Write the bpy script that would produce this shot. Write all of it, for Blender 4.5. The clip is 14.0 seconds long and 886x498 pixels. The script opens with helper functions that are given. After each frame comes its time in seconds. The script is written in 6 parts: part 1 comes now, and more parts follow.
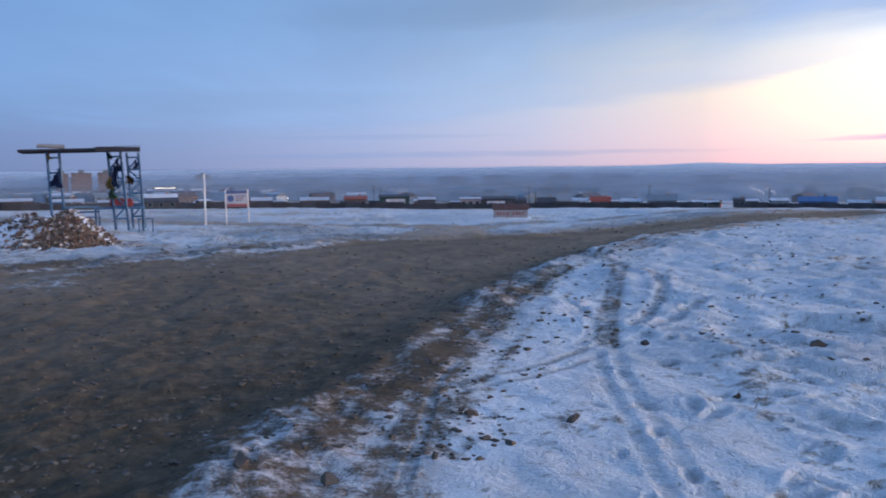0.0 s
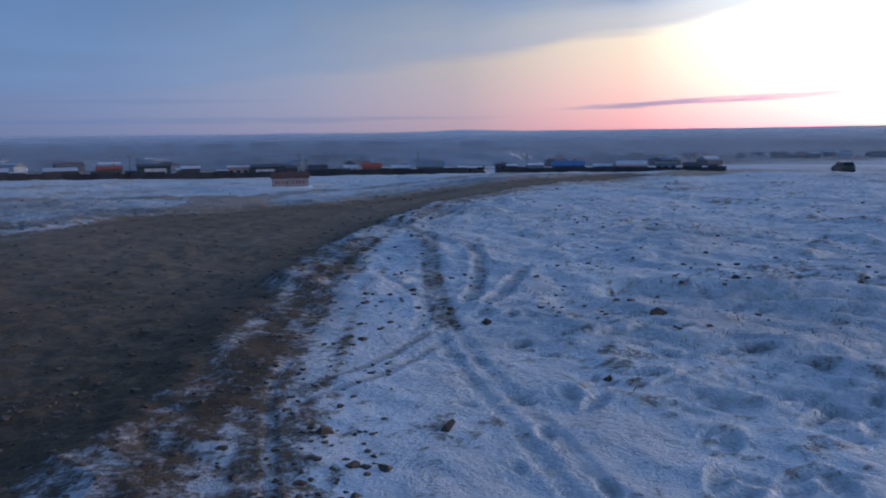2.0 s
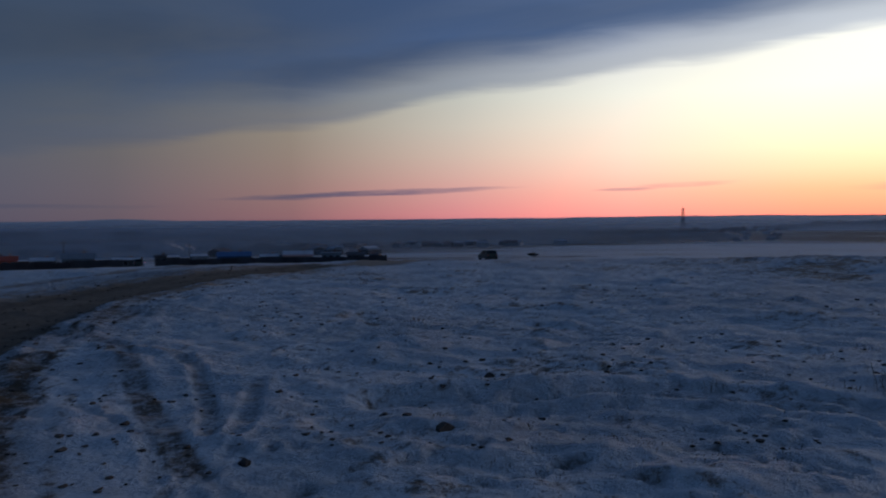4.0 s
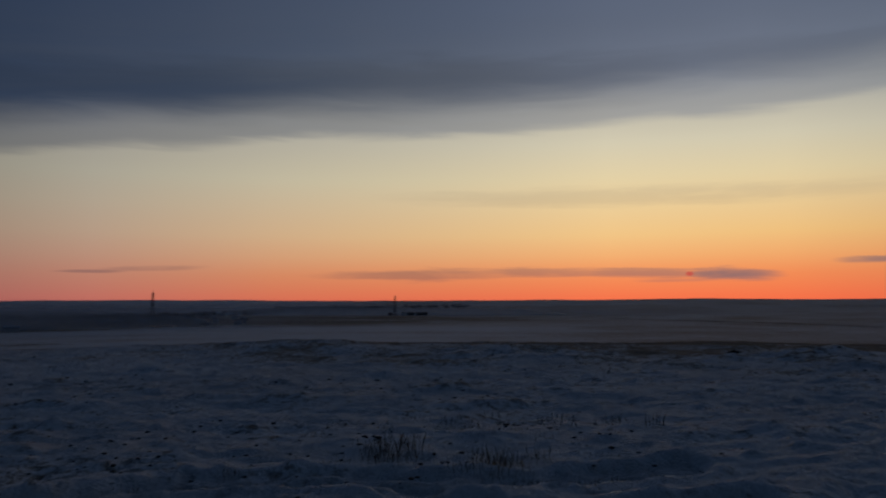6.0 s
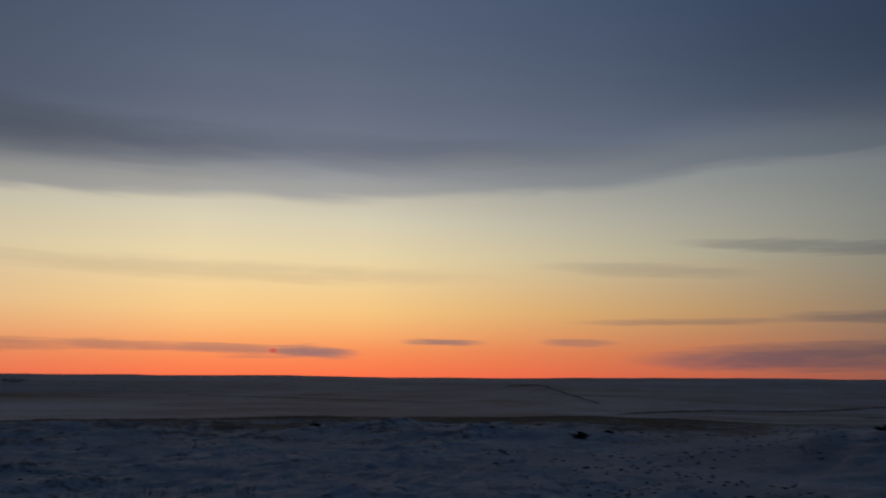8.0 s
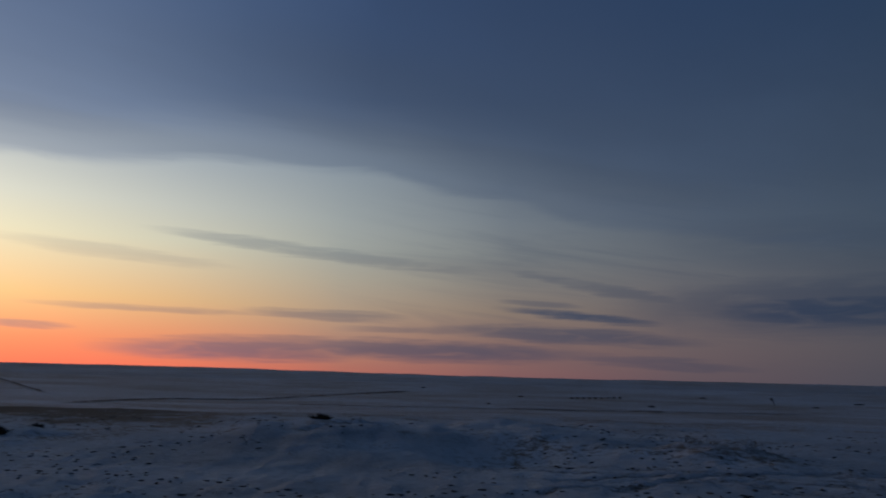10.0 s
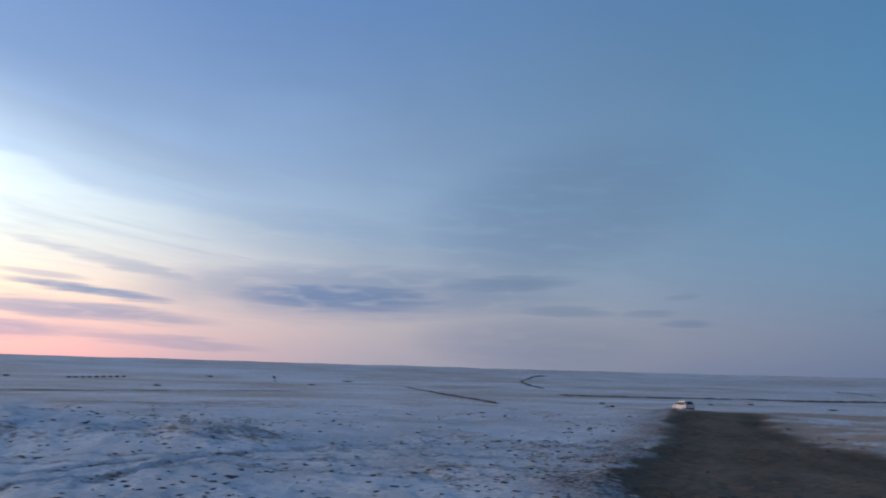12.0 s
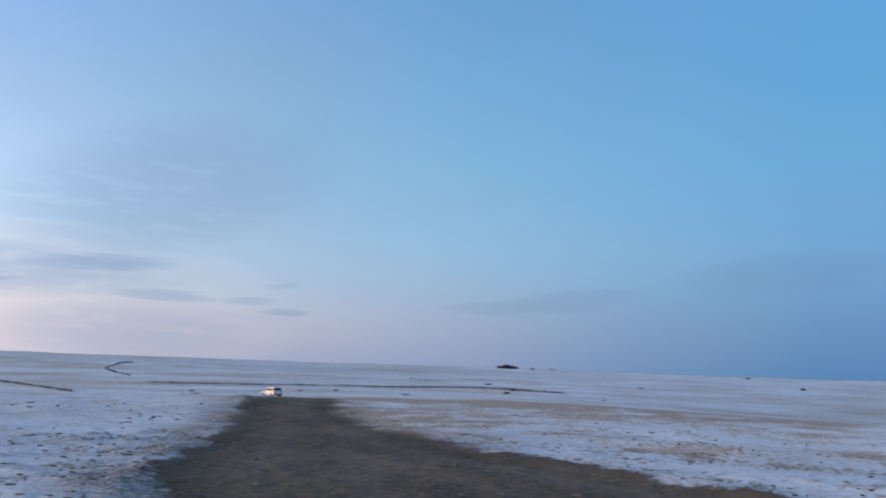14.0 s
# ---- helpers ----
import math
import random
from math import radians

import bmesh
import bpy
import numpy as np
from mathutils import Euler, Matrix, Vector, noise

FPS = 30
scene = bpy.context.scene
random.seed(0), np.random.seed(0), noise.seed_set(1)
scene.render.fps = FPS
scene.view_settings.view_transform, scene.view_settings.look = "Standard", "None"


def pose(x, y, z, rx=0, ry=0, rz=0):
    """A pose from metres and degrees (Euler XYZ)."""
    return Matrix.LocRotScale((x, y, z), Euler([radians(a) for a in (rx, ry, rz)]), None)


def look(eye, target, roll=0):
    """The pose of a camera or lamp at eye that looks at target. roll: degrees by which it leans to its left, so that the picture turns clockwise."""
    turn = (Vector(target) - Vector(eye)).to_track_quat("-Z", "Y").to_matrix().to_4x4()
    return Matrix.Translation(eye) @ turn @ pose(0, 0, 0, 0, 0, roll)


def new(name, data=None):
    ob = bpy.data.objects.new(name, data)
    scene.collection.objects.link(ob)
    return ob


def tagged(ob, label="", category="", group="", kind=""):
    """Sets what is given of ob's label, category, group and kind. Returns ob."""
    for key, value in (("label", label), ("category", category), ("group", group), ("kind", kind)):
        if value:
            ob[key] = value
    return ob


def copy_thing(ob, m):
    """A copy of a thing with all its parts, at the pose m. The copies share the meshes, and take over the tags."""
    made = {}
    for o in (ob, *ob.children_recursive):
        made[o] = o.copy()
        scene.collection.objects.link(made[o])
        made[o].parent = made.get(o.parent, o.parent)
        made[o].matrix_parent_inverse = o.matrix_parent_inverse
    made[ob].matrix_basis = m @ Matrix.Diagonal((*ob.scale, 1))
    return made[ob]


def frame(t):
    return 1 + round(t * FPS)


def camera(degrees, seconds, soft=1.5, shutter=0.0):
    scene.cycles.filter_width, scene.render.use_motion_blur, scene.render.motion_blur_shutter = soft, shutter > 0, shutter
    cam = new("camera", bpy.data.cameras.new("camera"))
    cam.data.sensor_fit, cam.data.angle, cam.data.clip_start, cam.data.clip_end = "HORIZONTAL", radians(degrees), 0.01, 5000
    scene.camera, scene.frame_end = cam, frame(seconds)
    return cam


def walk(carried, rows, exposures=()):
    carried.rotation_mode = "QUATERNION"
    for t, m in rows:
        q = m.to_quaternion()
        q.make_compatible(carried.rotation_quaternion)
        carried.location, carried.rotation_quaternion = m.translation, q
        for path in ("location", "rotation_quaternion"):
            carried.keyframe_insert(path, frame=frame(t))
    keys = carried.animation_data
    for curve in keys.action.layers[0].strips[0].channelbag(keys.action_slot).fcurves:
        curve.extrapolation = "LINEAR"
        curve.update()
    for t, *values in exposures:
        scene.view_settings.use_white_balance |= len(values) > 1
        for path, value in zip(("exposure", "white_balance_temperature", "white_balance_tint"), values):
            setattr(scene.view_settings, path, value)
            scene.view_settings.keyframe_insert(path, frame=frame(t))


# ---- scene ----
cam = camera(58.9, 14.0, soft=1.9, shutter=0.25)


def heading(x, y, z, az, pitch, roll):
    """A camera pose from compass-like azimuth (clockwise from +y), pitch and roll."""
    a, p = radians(az), radians(pitch)
    return look((x, y, z), (x + math.sin(a) * math.cos(p), y + math.cos(a) * math.cos(p), z + math.sin(p)), roll)


# seconds, azimuth, pitch, roll, x, y, z
ROWS = [
    (0, 0.00, -5.57, -0.62, 0.00, 0.00, 1.63),
    (0.5, 4.89, -5.83, -0.68, -0.17, 0.23, 1.63),
    (1, 10.04, -6.52, -1.03, -0.30, 0.44, 1.64),
    (1.5, 12.29, -7.69, -1.08, -0.32, 0.75, 1.62),
    (2, 16.63, -8.14, -0.77, -0.37, 1.00, 1.61),
    (2.2, 19.10, -7.89, -1.02, -0.43, 1.12, 1.60),
    (4.3, 44.98, -0.60, -0.60, -0.56, 2.55, 1.62),
    (4.5, 48.10, -0.11, -0.61, -0.64, 2.60, 1.65),
    (5, 57.57, 1.04, -0.01, -0.69, 2.65, 1.66),
    (5.5, 68.56, 2.13, 0.21, -0.82, 2.61, 1.68),
    (6, 78.15, 4.10, -0.14, -0.94, 2.67, 1.68),
    (6.5, 84.32, 5.89, 0.04, -1.05, 2.79, 1.69),
    (7, 88.62, 8.35, 0.70, -1.18, 2.84, 1.68),
    (7.5, 96.49, 9.58, 0.48, -1.31, 2.81, 1.68),
    (8, 107.68, 9.67, 0.48, -1.41, 2.92, 1.61),
    (8.5, 117.08, 9.24, 0.56, -1.54, 2.95, 1.60),
    (8.7, 120.42, 9.41, 0.71, -1.58, 2.97, 1.59),
    (10.8, 157.89, 9.49, 2.04, -0.18, 1.61, 1.67),
    (11, 160.37, 9.61, 2.18, -0.27, 1.57, 1.67),
    (11.5, 169.82, 9.47, 2.28, -0.44, 1.44, 1.66),
    (12, 179.54, 8.90, 1.68, -0.56, 1.21, 1.63),
    (12.5, 187.86, 8.65, 1.85, -0.67, 0.75, 1.63),
    (13, 195.70, 9.14, 1.45, -0.89, 0.61, 1.64),
    (13.5, 201.91, 9.12, 1.77, -1.06, 0.70, 1.63),
    (14, 208.11, 8.87, 1.99, -1.38, 0.74, 1.63),
]
EXPOSURES = [
    (0, 0.13, 6200, 10), (0.5, -0.12, 6250, 10), (1, -0.5, 5900, 10), (2.2, -0.8, 5680, 10), (2.6, -1.25, 5660, 10), (3.0, -1.75, 5640, 10), (3.6, -2.3, 5620, 10),
    (4.3, -2.65, 5600, 10), (4.6, -2.93, 5600, 10), (5, -3.3, 5750, 10), (6, -3.8, 6150, 10), (6.5, -3.78, 6250, 10), (7.5, -3.72, 6250, 10), (8.7, -3.68, 6200, 10),
    (10.8, -2.25, 5700, 8), (11.5, -1.27, 5800, 7), (12.5, -0.27, 6450, 6), (14, 0.14, 6600, 6),
]
walk(cam, [(t, heading(x, y, z, a, p, r)) for t, a, p, r, x, y, z in ROWS], EXPOSURES)

EYE = 1.63


def lin(rgb, stops=0.0):
    """sRGB 0..255 to linear light at a given exposure."""
    return tuple((c / 255 / 12.92 if c < 10 else ((c / 255 + 0.055) / 1.055) ** 2.4) * 2 ** -stops for c in rgb)


# ------------------------------------------------------------------ world
world = bpy.data.worlds.new("dusk_sky")
scene.world = world
world.use_nodes = True
WT = world.node_tree
WT.nodes.clear()


class Nodes:
    """Short-hand for wiring a node tree."""

    def __init__(self, tree):
        self.t = tree

    def add(self, kind, **inputs):
        n = self.t.nodes.new(kind)
        for k, v in inputs.items():
            self.put(n.inputs[int(k[1:])] if k[0] == "i" and k[1:].isdigit() else n.inputs[k.replace("_", " ")], v)
        return n

    def put(self, sock, v):
        if isinstance(v, bpy.types.NodeSocket):
            self.t.links.new(v, sock)
        elif v is not None:
            if isinstance(v, (tuple, list)) and len(v) == 3 and sock.type == "RGBA":
                v = (*v, 1)
            sock.default_value = v

    def math(self, op, a, b=None, c=None, clamp=False):
        n = self.t.nodes.new("ShaderNodeMath")
        n.operation, n.use_clamp = op, clamp
        for i, v in enumerate((a, b, c)):
            self.put(n.inputs[i], v)
        return n.outputs[0]

    def ramp(self, fac, stops, mode="LINEAR"):
        n = self.t.nodes.new("ShaderNodeValToRGB")
        n.color_ramp.interpolation = mode
        els = n.color_ramp.elements
        while len(els) < len(stops):
            els.new(0.5)
        for e, (p, c) in zip(els, stops):
            e.position = p
            e.color = (*c, 1) if isinstance(c, (tuple, list)) else (c, c, c, 1)
        self.put(n.inputs[0], fac)
        return n.outputs[0]

    def step(self, v, lo, hi, a=0.0, b=1.0):
        n = self.t.nodes.new("ShaderNodeMapRange")
        n.interpolation_type = "SMOOTHSTEP"
        for s, x in zip(n.inputs, (v, lo, hi, a, b)):
            self.put(s, x)
        return n.outputs[0]

    def mix(self, fac, a, b, mode="MIX"):
        n = self.t.nodes.new("ShaderNodeMix")
        n.data_type, n.blend_type = "RGBA", mode
        self.put(n.inputs[0], fac)
        self.put(n.inputs[6], a)
        self.put(n.inputs[7], b)
        return n.outputs[2]

    def noise(self, vec, scale, detail=4.0, rough=0.55, distortion=0.0):
        n = self.t.nodes.new("ShaderNodeTexNoise")
        for k, v in (("Vector", vec), ("Scale", scale), ("Detail", detail), ("Roughness", rough), ("Distortion", distortion)):
            self.put(n.inputs[k], v)
        return n.outputs[0]

    def mapping(self, vec, scale=(1, 1, 1), rot=(0, 0, 0), loc=(0, 0, 0)):
        n = self.t.nodes.new("ShaderNodeMapping")
        self.put(n.inputs[0], vec)
        n.inputs["Scale"].default_value, n.inputs["Rotation"].default_value, n.inputs["Location"].default_value = scale, rot, loc
        return n.outputs[0]


N = Nodes(WT)
coord = N.add("ShaderNodeTexCoord").outputs["Generated"]
sep = N.add("ShaderNodeSeparateXYZ", i0=coord)
dx, dy, dz = sep.outputs
CENTRE = 104.0
ca, sa = math.cos(radians(CENTRE)), math.sin(radians(CENTRE))
ahead = N.math("ADD", N.math("MULTIPLY", dx, sa), N.math("MULTIPLY", dy, ca))
aside = N.math("SUBTRACT", N.math("MULTIPLY", dx, ca), N.math("MULTIPLY", dy, sa))
# azimuth in degrees (clockwise from +y, seam far behind) and elevation in degrees
AZ = N.math("ADD", N.math("MULTIPLY", N.math("ARCTAN2", aside, ahead), 180 / math.pi), CENTRE)
EL = N.math("MULTIPLY", N.math("ARCSINE", dz), 180 / math.pi)

# clear sky: colour by elevation at a few azimuths, blended between them
ZEN = 90.0
UPPER = (0.12, 0.22, 0.43)
HIGH = (0.155, 0.285, 0.57)
SKY_TOWN = [
    (-30, -0.2, [(0.3, (106, 124, 162)), (3, (104, 130, 174)), (6, (110, 141, 187)), (10, (114, 149, 199)), (16, (90, 127, 180))]),
    (0, -0.2, [(0.3, (160, 162, 192)), (2, (160, 170, 202)), (5, (150, 171, 207)), (10, (127, 152, 194)), (16, (100, 132, 180))]),
    (25, -0.35, [(0.3, (228, 180, 180)), (2.5, (242, 200, 190)), (6, (246, 216, 186)), (9, (246, 226, 190)), (16, (190, 200, 215))]),
    (36, -2.2, [(0.3, (204, 124, 120)), (2, (208, 144, 128)), (4.5, (204, 170, 142)), (8, (192, 184, 158)), (16, (140, 146, 155))]),
]
SKY_SUNSET = [
    (48, -3.2, [(0.3, (214, 126, 122)), (2, (210, 146, 134)), (4.5, (204, 172, 152)), (8, (194, 186, 166)), (16, (150, 150, 155))]),
    (62, -3.38, [(0.3, (240, 124, 94)), (2, (238, 150, 106)), (4.5, (234, 190, 146)), (9, (216, 204, 174)), (16, (160, 162, 165))]),
    (96, -3.8, [(0.3, (252, 112, 70)), (2, (250, 140, 82)), (4.5, (252, 200, 124)), (8, (244, 216, 158)), (12, (220, 210, 180)), (17, (150, 150, 155))]),
    (122, -3.4, [(0.3, (248, 112, 78)), (2, (240, 132, 86)), (5, (232, 178, 114)), (9, (214, 200, 164)), (13, (182, 182, 174)), (18, (120, 128, 140))]),
    (137, -2.1, [(0.3, (250, 150, 125)), (3, (250, 192, 156)), (6, (248, 224, 186)), (9, (234, 232, 212)), (14, (212, 220, 218)), (20, (125, 140, 168))]),
    (147, -1.48, [(0.3, (236, 158, 150)), (2, (240, 176, 158)), (5, (240, 206, 176)), (8, (222, 218, 204)), (13, (196, 208, 218)), (20, (130, 148, 180))]),
]
SKY_STEPPE = [
    (168, -0.5, [(0.3, (200, 182, 194)), (3, (219, 196, 201)), (6, (218, 208, 214)), (10, (190, 204, 222)), (18, (126, 152, 194)), (28, (104, 140, 192))]),
    (180, -0.15, [(0.3, (190, 186, 200)), (3, (208, 200, 206)), (6, (198, 206, 218)), (10, (176, 200, 224)), (18, (140, 174, 218)), (28, (116, 160, 212))]),
    (190, 0.1, [(0.3, (168, 174, 200)), (3, (194, 192, 210)), (6, (176, 194, 222)), (12, (152, 188, 228)), (22, (132, 178, 226)), (30, (120, 171, 224))]),
    (212, 0.35, [(0.3, (148, 164, 204)), (4, (158, 180, 216)), (8, (152, 194, 234)), (15, (132, 190, 237)), (26, (110, 174, 233))]),
    (238, 0.35, [(0.3, (84, 138, 194)), (4, (94, 148, 206)), (8, (112, 168, 222)), (15, (106, 174, 231)), (26, (98, 168, 232))]),
]
SKY = SKY_TOWN + SKY_SUNSET + SKY_STEPPE
elr = N.math("DIVIDE", EL, ZEN)
GRID = [0.3, 1.2, 2.2, 3.5, 5, 7, 9, 11.5, 15, 20, 27]


def smooth_keys(azs, table, at, width):
    """Blend rows of light given at some azimuths into rows at others: logarithmic, softened over a width in degrees."""
    fine_az = np.arange(-60, 270, 1.0)
    logs = np.log(np.asarray(table, float) + 1e-4)
    rows = np.stack([np.interp(fine_az, azs, logs[:, k]) for k in range(logs.shape[1])], 1)
    out = []
    for a in at:
        w = np.exp(-((fine_az - a) / width) ** 2)
        out.append(np.exp((rows * w[:, None]).sum(0) / w.sum()))
    return np.array(out)


sky_azs = [k[0] for k in SKY]
sky_rows = []
for az, stops, cols in SKY:
    es = [e for e, c in cols] + [38]
    cs = np.array([lin(c, stops) for e, c in cols] + [HIGH])
    sky_rows.append([np.interp(e, es, cs[:, k]) for e in GRID for k in range(3)])
AZ_KEYS = list(range(-30, 247, 12))
dense = smooth_keys(sky_azs, sky_rows, AZ_KEYS, 5.0)
clear = None
for i, (az, row) in enumerate(zip(AZ_KEYS, dense)):
    pts = [(e / ZEN, tuple(float(v) for v in row[3 * k:3 * k + 3])) for k, e in enumerate(GRID)] + [(40 / ZEN, HIGH), (60 / ZEN, UPPER)]
    col = N.ramp(elr, pts, "LINEAR")
    if clear is None:
        clear = col
    else:
        f = N.math("DIVIDE", N.math("SUBTRACT", AZ, AZ_KEYS[i - 1]), az - AZ_KEYS[i - 1], clamp=True)
        clear = N.mix(f, clear, col)

# cloud sheet: its lower edge by azimuth
EDGE = [(-40, 3.2), (-6, 3.0), (9, 4.4), (19, 5.5), (29, 6.7), (45, 9.4), (58, 10.9), (71, 12.1), (96, 12.9), (118, 13.6), (131, 15.0), (139, 14.7), (149, 12.9), (157, 11.0), (173, 9.2), (186, 8.4), (196, 9.0), (215, 12), (240, 16)]
azr = N.math("DIVIDE", N.math("ADD", AZ, 60), 320)
edge = N.math("MULTIPLY", N.ramp(azr, [((a + 60) / 320, e / 20) for a, e in EDGE], "EASE"), 20)
safe = N.math("MAXIMUM", N.math("ADD", dz, 0.04), 0.02)
plane = N.add("ShaderNodeCombineXYZ", i0=N.math("DIVIDE", dx, safe), i1=N.math("DIVIDE", dy, safe)).outputs[0]
broad = N.noise(N.mapping(plane, (0.34, 0.16, 1), (0, 0, radians(28))), 1.0, 5, 0.52, 0.4)
fine = N.noise(N.mapping(plane, (0.95, 0.5, 1), (0, 0, radians(62))), 1.0, 5, 0.55, 0.5)
wisp = N.add("ShaderNodeCombineXYZ", i0=N.math("MULTIPLY", AZ, 0.11), i1=N.math("MULTIPLY", EL, 0.9)).outputs[0]
streaky = N.noise(wisp, 1.0, 5, 0.55, 0.5)
rise = N.math("ADD", N.math("SUBTRACT", EL, edge), N.math("ADD", N.math("MULTIPLY", N.math("SUBTRACT", broad, 0.5), 0.8), N.math("MULTIPLY", N.math("SUBTRACT", streaky, 0.5), 1.3)))
softness = N.ramp(azr, [(0, 0.30), (60 / 320, 0.28), (90 / 320, 0.10), (150 / 320, 0.09), (185 / 320, 0.13), (215 / 320, 0.22), (250 / 320, 0.5), (300 / 320, 0.8)])
# a thin bright fringe first, the thick body of the sheet above it
sheet = N.math("ADD", N.math("MULTIPLY", N.step(rise, -0.35, 0.65), 0.5), N.math("MULTIPLY", N.step(rise, 1.0, N.math("MULTIPLY_ADD", softness, 22.0, 1.8)), 0.5))
density = N.ramp(azr, [(0, 0.45), (55 / 320, 0.65), (80 / 320, 0.9), (100 / 320, 0.97), (160 / 320, 0.95), (200 / 320, 0.9), (222 / 320, 0.78), (245 / 320, 0.52), (268 / 320, 0.24), (300 / 320, 0.05)], "EASE")
thin = N.step(EL, 14, 70, 1.0, 0.35)
cover = N.math("MULTIPLY", N.math("MULTIPLY", sheet, density), thin)
gaps = N.step(fine, 0.33, 0.62)
holes = N.ramp(azr, [(0, 0.5), (70 / 320, 0.3), (95 / 320, 0.06), (190 / 320, 0.06), (215 / 320, 0.25), (235 / 320, 0.45), (1, 0.5)])
cover = N.math("MULTIPLY", cover, N.math("SUBTRACT", 1.0, N.math("MULTIPLY", holes, N.math("SUBTRACT", 1.0, gaps))), clamp=True)
CLOUD = [(-40, -0.25, (98, 139, 187)), (-5, -0.25, (124, 157, 198)), (20, -0.25, (130, 153, 190)), (40, -2.75, (56, 75, 106)), (58, -3.2, (66, 82, 108)), (75, -3.65, (82, 92, 110)), (96, -4.1, (100, 106, 119)), (120, -3.9, (92, 101, 117)),
         (140, -2.95, (74, 88, 110)), (155, -1.6, (110, 130, 162)), (175, -0.95, (122, 146, 180)), (200, 0.45, (164, 183, 210)), (240, 0.8, (120, 170, 222))]
CLOUD_KEYS = list(range(-40, 241, 10))
cloud_rows = smooth_keys([a for a, s, c in CLOUD], [lin(c, s) for a, s, c in CLOUD], CLOUD_KEYS, 7.0)
cloud_col = N.ramp(azr, [((a + 60) / 320, tuple(float(v) for v in row)) for a, row in zip(CLOUD_KEYS, cloud_rows)], "LINEAR")
shade = N.math("ADD", 0.62, N.math("MULTIPLY", broad, 0.55))
shade = N.math("MULTIPLY", shade, N.math("ADD", 0.76, N.math("MULTIPLY", fine, 0.48)))
shade = N.math("MULTIPLY", shade, N.step(N.math("SUBTRACT", EL, edge), 1.5, 8, 1.12, 0.9))
cloud_col = N.mix(N.step(EL, 16, 28), cloud_col, N.mix(1.0, cloud_col, (0.62, 0.76, 0.98), "MULTIPLY"))
BANDS = [(72, 15.2, 28, 2.3, 1.1, 0.34), (112, 15.9, 22, 1.5, -0.9, 0.22), (40, 11.5, 16, 1.4, 2.2, 0.25), (10, 12, 20, 1.6, 1.2, 0.2), (-15, 5, 14, 0.8, 0.3, 0.2), (150, 15.5, 18, 1.4, -3.0, 0.2)]
dark = None
for az, el, hl, th, up, k in BANDS:
    p = N.math("DIVIDE", N.math("SUBTRACT", AZ, az), hl)
    q = N.math("DIVIDE", N.math("SUBTRACT", N.math("SUBTRACT", EL, el), N.math("MULTIPLY", p, up)), th)
    q = N.math("ADD", q, N.math("MULTIPLY", N.math("SUBTRACT", streaky, 0.5), 0.9))
    m = N.step(N.math("ADD", N.math("MULTIPLY", p, p), N.math("MULTIPLY", q, q)), 0.0, 1.6, k, 0.0)
    dark = m if dark is None else N.math("MAXIMUM", dark, m)
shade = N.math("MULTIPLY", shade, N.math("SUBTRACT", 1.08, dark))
cloud_lit = N.mix(1.0, cloud_col, N.add("ShaderNodeCombineColor", i0=shade, i1=shade, i2=shade).outputs[0], "MULTIPLY")
sky = N.mix(cover, clear, cloud_lit)

# single streaks: azimuth, elevation, half length, half thickness, rise over the half length, strength
STREAKS_TOWN = [
    (2, 1.3, 16, 0.16, 0.05, 0.35), (-4, 2.6, 8, 0.12, 0.05, 0.25), (35.5, 2.22, 8.8, 0.15, 0.31, 0.85), (54, 2.33, 2.0, 0.08, 0.03, 0.45),
]
STREAKS_SUNSET = [
    (57.8, 2.56, 3.0, 0.14, 0.11, 0.3), (78.5, 2.25, 8.0, 0.3, 0.12, 0.5), (84.2, 2.33, 6.3, 0.26, -0.01, 0.5), (92.6, 2.23, 5.0, 0.26, -0.06, 0.6), (98.1, 2.09, 2.9, 0.3, -0.1, 0.9), (95.1, 1.71, 2.7, 0.09, 0.02, 0.35),
    (107.8, 2.86, 2.5, 0.17, -0.03, 0.75), (117.5, 2.9, 2.3, 0.2, -0.04, 0.5), (92.5, 7.66, 15, 0.5, -0.08, 0.2), (125, 4.3, 6.5, 0.18, -0.02, 0.4), (131.2, 1.75, 8.0, 0.58, 0.08, 0.75), (132.7, 2.4, 6.5, 0.34, 0.14, 0.5),
    (136.9, 4.4, 5.0, 0.3, -0.03, 0.5), (131.6, 9.26, 5.9, 0.32, -0.44, 0.4), (122.3, 7.99, 6.5, 0.36, -0.4, 0.22),
]
STREAKS_STEPPE = [
    (172.3, 5.15, 8.2, 0.85, 0.05, 1.0), (174, 5.6, 14.0, 1.5, 0.3, 0.62), (183.5, 6.35, 5.6, 0.5, 0.32, 0.75), (155.4, 4.73, 5.0, 0.26, -0.43, 0.95), (152.4, 5.6, 2.6, 0.17, -0.16, 0.5), (154.0, 3.38, 8.2, 0.46, -0.34, 0.75), (144.1, 2.05, 10.4, 0.55, -0.05, 0.8),
    (139.2, 8.56, 9.5, 0.36, -0.73, 0.4), (157.5, 6.6, 7.5, 0.34, -1.4, 0.5), (188.3, 4.55, 3.4, 0.32, -0.08, 0.55), (186.0, 2.3, 7.4, 1.3, 0.02, 0.4), (145, 3.5, 6, 0.22, 0.01, 0.45), (159.3, 1.6, 6.5, 0.32, -0.37, 0.45),
    (194.3, 4.46, 1.7, 0.22, 0.07, 0.45), (196.8, 3.77, 1.6, 0.19, 0.01, 0.6), (196.6, 5.61, 1.1, 0.22, 0.15, 0.35),
]
